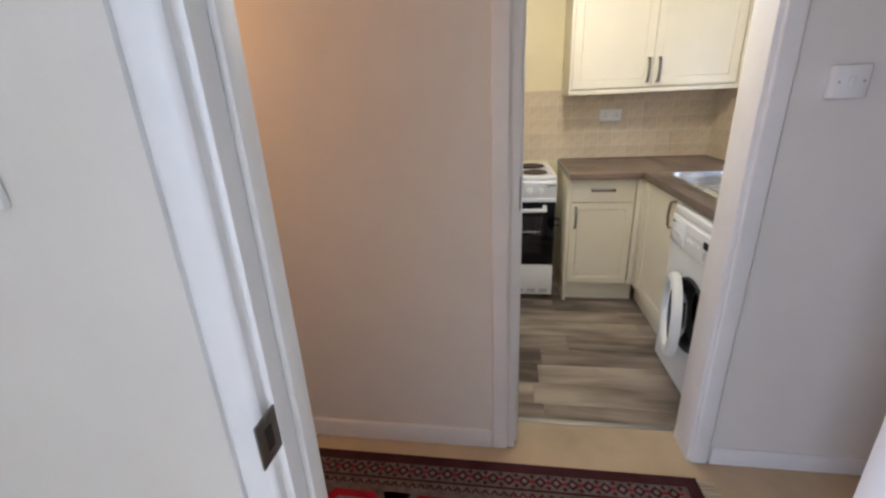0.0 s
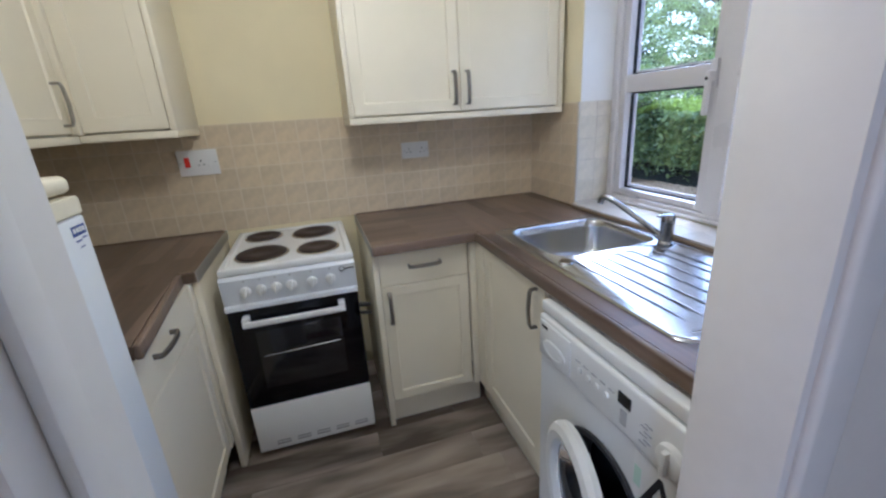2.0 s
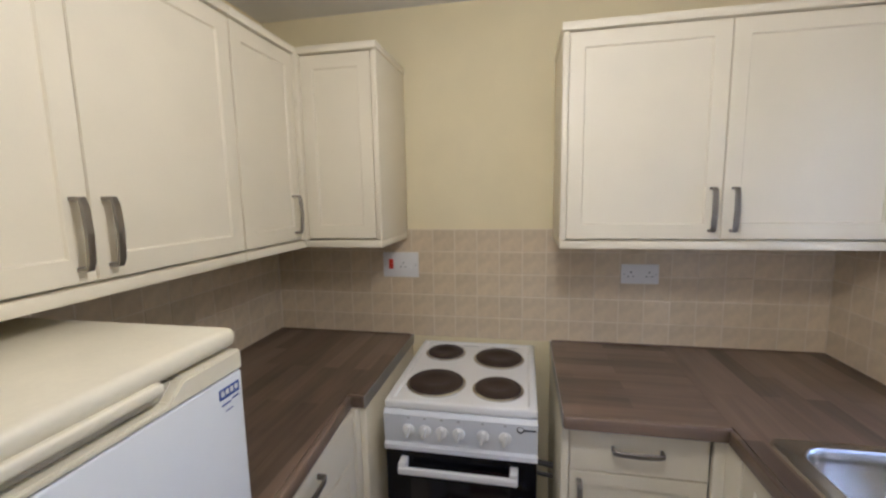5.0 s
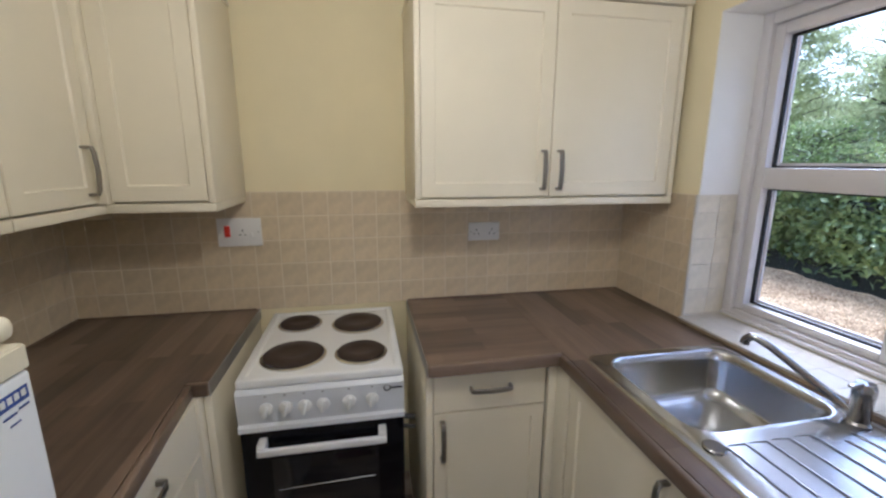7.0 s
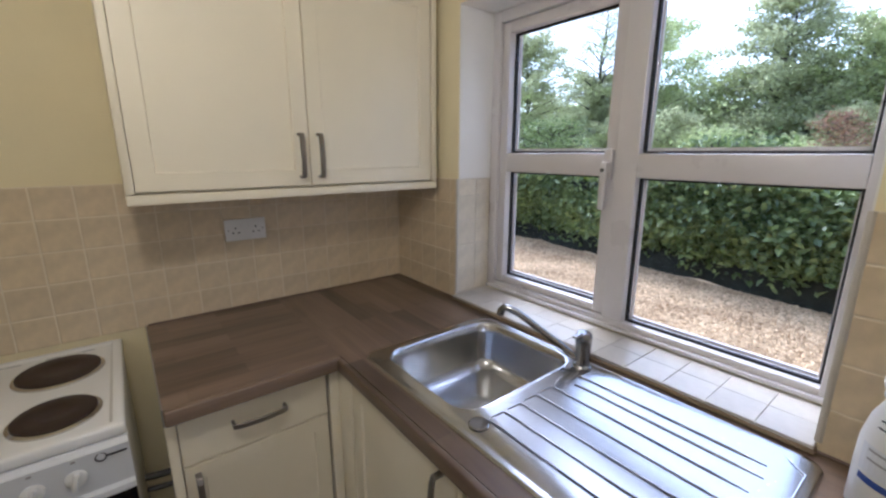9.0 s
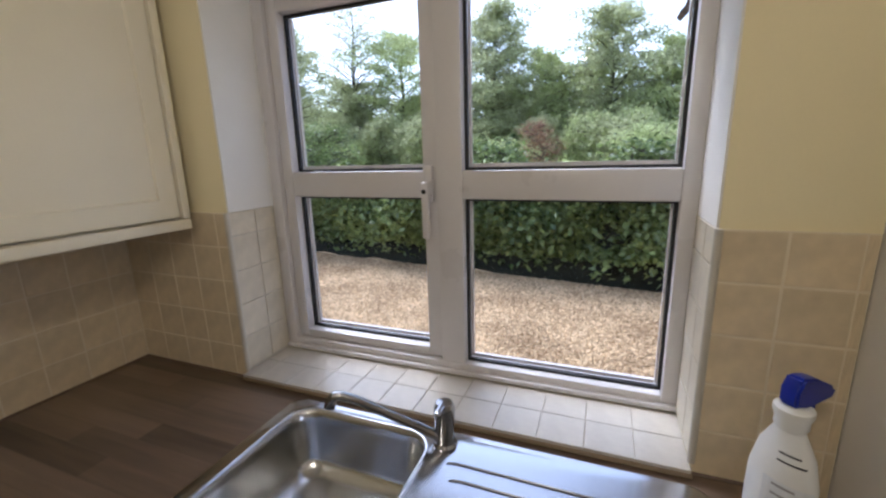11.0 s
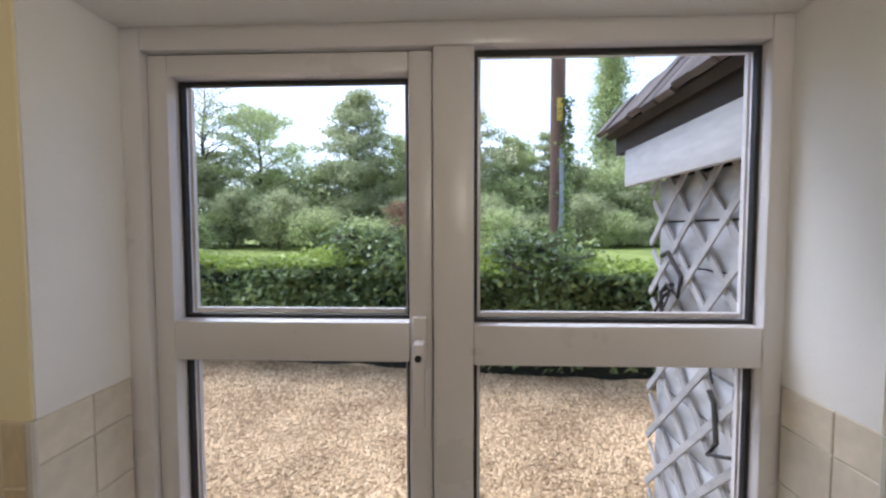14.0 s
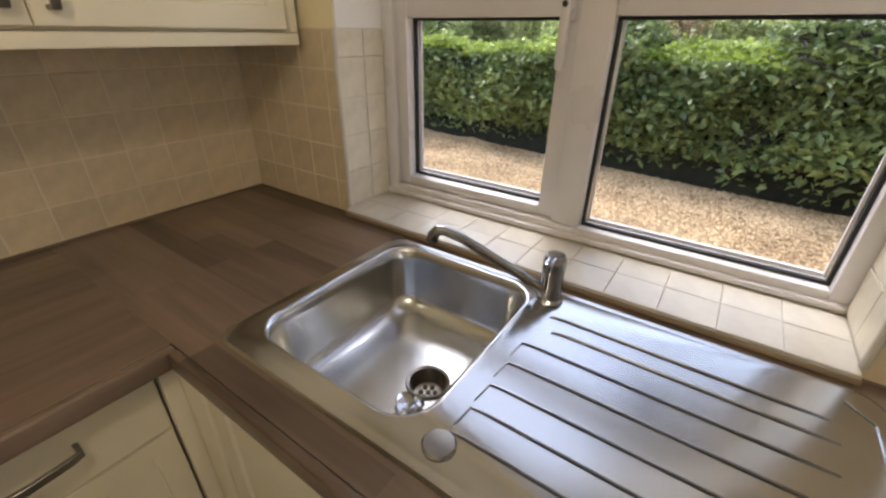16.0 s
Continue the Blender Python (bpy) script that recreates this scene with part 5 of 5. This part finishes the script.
a = rng.uniform(2.2, 6.0, n)
iz = rng.uniform(0.3, 4.6, n)
p = np.stack((PX + 0.20 * np.cos(a) + rng.normal(0, 0.05, n), PYY + 0.20 * np.sin(a) - 0.06 + rng.normal(0, 0.06, n), iz), 1)
under(leaf_cloud("ivy", p[(np.sin(a) < 0.2)], 0.10, HEDGE_L, 0.2), pole, "dark ivy climbing the post")

# ---- porch beside the window ----
porch = thing("porch", "weathered timber porch with a shingled roof and trellis", "porch", (0.8, -2.4, GZ))
# near-black wall gives the under-eaves shade where the boards stop
bm = B()
box(bm, 0.31, 1.165, -3.4, -1.885, GZ, 2.30)
part("wall", bm, SHADEW, porch, "timber wall coloured dark for the shade under the eaves", smooth=None)
for i in range(12):
    bm = B()
    z0 = GZ + 0.01 + i * 0.165
    box(bm, 0.31, 1.168, -1.884, -1.868 + 0.003 * (i % 2), z0, z0 + 0.158, 0.003)
    part("cladding_board", bm, BOARD, porch, "pale weathered board")
bm = B()
box(bm, 0.31, 1.245, -1.775, -1.750, 1.832, 1.982, 0.004)
part("fascia", bm, BOARD, porch, "broad weathered fascia board")
bm = B()
box(bm, 0.31, 1.37, -1.800, -1.756, 1.984, 2.062, 0.004)
part("eaves_board", bm, SHADEW, porch, "dark eaves board")
bm = B()
box(bm, 0.31, 1.30, -1.884, -1.778, 1.90, 1.93)
part("soffit", bm, SHADEW, porch, "dark soffit", smooth=None)
bm = B()
rise = radians(41)
rm = pose(0.31, -1.72, 2.075, 0, 0, 0) @ Matrix.Rotation(-rise, 4, "X")
box(bm, 0, 1.065, -1.5, 0.01, -0.03, 0.003)
part("roof", bm, SHADEW, porch, "dark roof boarding", m=rm, smooth=None)
base = B()
box(base, -0.052, 0.052, -0.20, 0, 0, 0.024, 0.002, 1)
sh = bpy.data.meshes.new("shingle")
base.to_mesh(sh)
base.free()
sh.materials.append(SHINGLE)
for r in range(10):
    for c in range(10):
        ob = new("shingle", sh)
        ob.parent = porch
        ob.matrix_parent_inverse = porch.matrix_basis.inverted()
        ob.matrix_basis = rm @ pose(0.03 + 0.108 * c + (0.05 if r % 2 else 0), 0.03 - 0.14 * r + rng.uniform(-0.012, 0.012), 0.004 + rng.uniform(0, 0.010), -8, 0, rng.uniform(-2, 2))


def lattice(x0, x1, z0, z1, y, step):
    """Crossed slats of an expanding trellis, cut off at the edges."""
    for s, yy in ((1, y), (-1, y + 0.010)):
        k0 = z0 - 2.0
        while k0 < z1 + 2.0:
            slope = 1.05 * s
            ends = []
            for xx in (x0, x1):
                zz = k0 + slope * (xx - x0)
                ends.append((xx, zz))
            (xa, za), (xb, zb) = ends
            if za > zb:
                xa, za, xb, zb = xb, zb, xa, za
            lo, hi = max(za, z0), min(zb, z1)
            if hi - lo > 0.05:
                f = lambda q: xa + (xb - xa) * (q - za) / (zb - za)
                p, q = Vector((f(lo), yy, lo)), Vector((f(hi), yy, hi))
                bm = B()
                L = (q - p).length
                box(bm, -0.013, 0.013, -0.004, 0.004, 0, L, 0.001, 1)
                ang = math.degrees(math.atan2(q.x - p.x, q.z - p.z))
                part("trellis_slat", bm, SLAT, porch, m=pose(p.x, p.y, p.z, 0, ang, 0))
            k0 += step


lattice(0.33, 1.175, GZ + 0.02, 1.90, -1.845, 0.20)
bm = B()
for k in range(5):
    q = np.random.default_rng(90 + k)
    start = Vector((0.75 + 0.08 * k, -1.83, 1.15 + 0.1 * k))
    pts = [start]
    for _ in range(6):
        pts.append(pts[-1] + Vector((q.uniform(-0.10, 0.08), q.uniform(-0.01, 0.012), q.uniform(-0.14, 0.08))))
    tube(bm, pts, [0.009, 0.008, 0.008, 0.007, 0.006, 0.005, 0.003], 6)
part("dry_vine", bm, SHADEW, porch, "dark dry vine stems on the trellis")

# ---- rug ----
RUG_D = mat("dark_rug_border", (0.055, 0.022, 0.026), 0.95, vary=0.25, scale=12, fine=500, bump=0.7, depth=0.003, spec=0.05)
RUG_R = mat("red_rug_field", (0.30, 0.012, 0.020), 0.95, vary=0.25, scale=12, fine=500, bump=0.7, depth=0.003, spec=0.05)
RUG_P = mat("grey_rug_motif", (0.18, 0.15, 0.135), 0.95, vary=0.25, scale=12, fine=500, bump=0.7, depth=0.003, spec=0.05)
RUG_W = mat("cream_rug_wool", (0.50, 0.43, 0.32), 0.95, vary=0.2, fine=400, bump=0.6, spec=0.05)
rug = thing("rug", "dark red patterned woven runner rug with cream fringe", "rug", (-1.55, -2.4, 0))
RX0, RX1, RY0, RY1 = -2.62, -0.75, -2.80, -2.035
bm = B()
box(bm, RX0, RX1, RY0, RY1, 0.0, 0.008, 0.002)
part("woven_ground", bm, RUG_D, rug, "dark border pile", smooth=None)
RUG_G = mat("grey_rug_band", (0.14, 0.11, 0.10), 0.95, vary=0.35, scale=40, fine=500, bump=0.7, depth=0.003, spec=0.05)


def motif(bm, x, y, pts, z, k=1.0):
    """A flat woven figure about a point."""
    bm.faces.new([bm.verts.new((x + k * px, y + k * py, z)) for px, py in pts])


DIAMOND = [(-0.020, 0), (0, -0.020), (0.020, 0), (0, 0.020)]
HEX = [(-0.11, 0), (-0.06, -0.07), (0.06, -0.07), (0.11, 0), (0.06, 0.07), (-0.06, 0.07)]
bm = B()
for yy in (RY0 + 0.045, RY1 - 0.110):
    box(bm, RX0 + 0.05, RX1 - 0.05, yy, yy + 0.065, 0.0079, 0.0084)
for xx in (RX0 + 0.05, RX1 - 0.115):
    box(bm, xx, xx + 0.065, RY0 + 0.111, RY1 - 0.111, 0.0079, 0.0084)
box(bm, RX0 + 0.125, RX1 - 0.125, RY0 + 0.120, RY1 - 0.120, 0.0079, 0.0084)
part("grey_band", bm, RUG_G, rug, "grey woven border bands", smooth=None)["kind"] = "stuff"
dk, pale, red = B(), B(), B()
x = RX0 + 0.085
while x < RX1 - 0.07:
    for yy in (RY0 + 0.0775, RY1 - 0.0775):
        motif(dk, x, yy, DIAMOND, 0.0087, 1.25)
        motif(pale, x, yy, DIAMOND, 0.0090, 0.55)
        motif(dk, x + 0.029, yy - 0.022, DIAMOND, 0.0087, 0.5)
        motif(dk, x + 0.029, yy + 0.022, DIAMOND, 0.0087, 0.5)
        motif(red, x + 0.029, yy, DIAMOND, 0.0087, 0.45)
    x += 0.058
x = RX0 + 0.15
while x < RX1 - 0.17:
    for yy, sg in ((RY0 + 0.137, 1), (RY1 - 0.137, -1)):
        motif(dk, x, yy, [(-0.017, 0.010 * sg), (0, -0.012 * sg), (0.017, 0.010 * sg), (0.010, 0.012 * sg), (0, 0), (-0.010, 0.012 * sg)][::sg], 0.0087)
    x += 0.034
for q in range(5):
    x = RX0 + 0.30 + q * 0.32
    for sg in (1, -1):
        yy = (RY0 + RY1) / 2 + sg * 0.115
        motif(red, x, yy, HEX, 0.0087, 1.28)
        motif(pale, x, yy, HEX, 0.0090, 0.86)
        motif(red, x, yy, HEX, 0.0093, 0.52)
        motif(dk, x, yy, DIAMOND, 0.0096, 1.3)
        for d in (-0.16, 0.16):
            motif(red, x + d, yy + sg * 0.055, [(-0.055, sg * 0.04), (0.055, sg * 0.04), (0, -sg * 0.05)][::sg], 0.0087)
        for d in (-0.05, 0, 0.05):
            motif(dk, x + d, yy + 0.043, DIAMOND, 0.0096, 0.5)
            motif(dk, x + d, yy - 0.043, DIAMOND, 0.0096, 0.5)
part("dark_motif", dk, RUG_D, rug, "dark zigzags and diamonds", smooth=None)["kind"] = "stuff"
part("medallion", pale, RUG_P, rug, "pale grey medallions", smooth=None)["kind"] = "stuff"
part("red_motif", red, RUG_R, rug, "red medallion borders and points", smooth=None)["kind"] = "stuff"
bm = B()
for xe, s in ((RX1, 1), (RX0, -1)):
    y = RY0 + 0.01
    while y < RY1:
        q = rng.uniform(-0.012, 0.012)
        tube(bm, [(xe - 0.004 * s, y, 0.006), (xe + 0.03 * s, y + q, 0.005), (xe + (0.055 + q) * s, y + 2 * q, 0.003)], [0.0035, 0.003, 0.0045], 5)
        y += 0.014
part("fringe", bm, RUG_W, rug, "cream knotted fringe")["kind"] = "stuff"

# ---- kitchen floor planks ----
def mesh_of(name, bm, material):
    me = bpy.data.meshes.new(name)
    bm.to_mesh(me)
    bm.free()
    me.materials.append(material)
    return me


pw = 0.152
y = -0.002
while y > -1.80:
    y1 = max(y - pw, -1.786)
    x = -2.356 - rng.uniform(0.1, 0.8)
    while x < 0:
        L = 0.92
        xa, xb = max(x, -2.356), min(x + L, -0.002)
        if xb - xa > 0.02:
            bm = B()
            box(bm, -(xb - xa) / 2, (xb - xa) / 2, -(y - y1) / 2 + 0.0005, (y - y1) / 2 - 0.0005, -0.004, 0.0, 0.0007, 1)
            ob = new("plank", mesh_of("plank", bm, PLANK))
            ob.parent = floor_k
            ob.location = ((xa + xb) / 2, (y + y1) / 2, 0.0)
        x += L + 0.001
    y -= pw

# ---- wall tiles ----
bm = B()
box(bm, -0.0483, 0.0483, -0.0075, 0.0, -0.0483, 0.0483, 0.0022, 2)
tile_me = mesh_of("tile", bm, TILE)
bm = B()
box(bm, -0.0493, 0.0493, -0.0075, 0.0, -0.0493, 0.0493, 0.0010, 1)
tile_we = mesh_of("tile_ivory", bm, TILE_W)


bm = B()
box(bm, -0.0488, 0.0488, -0.0075, 0.0, -0.0488, 0.0488, 0.0018, 2)
tile_re = mesh_of("tile_pale", bm, TILE_R)


def tiles(wall, m, w, h, me, u0=0.0, v0=0.0):
    """Tiles over a w by h field, from the local corner, facing local -y; cut ones are narrower."""
    u = u0
    while u < w - 0.008:
        uw = min(0.1, w - u) if u >= 0 else 0.1 + u
        ua = max(u, 0)
        v = v0
        while v < h - 0.008:
            vh = min(0.1, h - v)
            ob = new("tile", me)
            ob.parent = wall
            jig = rng.uniform(-0.5, 0.5, 3)
            ob.matrix_basis = m @ pose(ua + uw / 2, 0.0046 + 0.0008 * jig[0], v + vh / 2, 0.5 * jig[1], 0, 0.5 * jig[2]) @ Matrix.Diagonal((uw / 0.1, 1, vh / 0.1, 1))
            v += 0.1
        u = u + 0.1
    return wall


bm = B()
box(bm, -2.355, -0.004, -0.0046, 0.0, TOP, 1.387)
box(bm, -2.358, -2.3525, -1.15, -0.0046, TOP, 1.387)
box(bm, -0.0056, 0.0, -0.45, -0.0046, TOP, 1.387)
box(bm, -0.0056, 0.0, -1.822, -1.607, TOP, 1.387)
solid("trim_grout", bm, GROUT, "pale grout bed between the wall tiles", "grout", "structure", None)
bm = B()
box(bm, 0.0, 0.170, -0.453, -0.45, 0.912, 1.387)
box(bm, 0.0, 0.170, -1.607, -1.604, 0.912, 1.387)
box(bm, -0.026, 0.172, -1.604, -0.453, 0.905, 0.9105)
solid("trim_grout_reveal", bm, mat("ivory_grout", (0.58, 0.53, 0.44), 0.85, vary=0.06, bump=0.1), "pale grout bed in the window reveal", "grout", "structure", None)
HT = 1.387 - TOP
tiles(wall_north, pose(-2.350, -0.003, TOP), 2.345, HT, tile_me, -0.023, -0.005)
tiles(wall_west, pose(-2.354, -1.15, TOP, 0, 0, 90), 1.14, HT, tile_me)
tiles(wall_east, pose(-0.004, -0.010, TOP, 0, 0, -90), 0.44, HT, tile_me)
tiles(wall_east, pose(-0.004, -1.607, TOP, 0, 0, -90), 0.214, HT, tile_me)
# reveal: sides and sill
tiles(wall_east, pose(-0.008, -0.453, 0.920), 0.178, 0.467, tile_re)
tiles(wall_east, pose(0.170, -1.604, 0.920, 0, 0, 180), 0.178, 0.467, tile_re)
tiles(wall_east, pose(-0.028, -1.604, 0.9105, -90, 0, 0), 0.190, 1.150, tile_we)
for y in (-0.4505, -1.6065):
    bm = B()
    tube(bm, [(-0.003, y, 0.916), (-0.003, y, 1.387)], 0.0075, 10)
    solid("trim_tile_bead", bm, TILE_W, "ivory tile edge bead on the reveal corner", "tile bead", "structure")
bm = B()
box(bm, -0.027, -0.004, -1.607, -0.45, TOP + 0.001, 0.9045, 0.002)
solid("trim_sill_edge", bm, mat("brown_painted_bead", (0.33, 0.25, 0.16), 0.5, vary=0.12), "brown bead under the window sill", "sill edge", "structure")
bm = B()
tube(bm, [(-0.006, -1.82, TOP + 0.001), (-0.006, -0.006, TOP + 0.001)], 0.005, 6)
tube(bm, [(-0.006, -0.006, TOP + 0.001), (-1.045, -0.006, TOP + 0.001)], 0.005, 6)
tube(bm, [(-1.69, -0.012, TOP + 0.001), (-2.352, -0.012, TOP + 0.001), (-2.350, -1.14, TOP + 0.001)], 0.005, 6)
solid("trim_sealant", bm, mat("brown_sealant", (0.16, 0.11, 0.08), 0.5), "brown sealant bead along the worktop", "sealant", "structure")
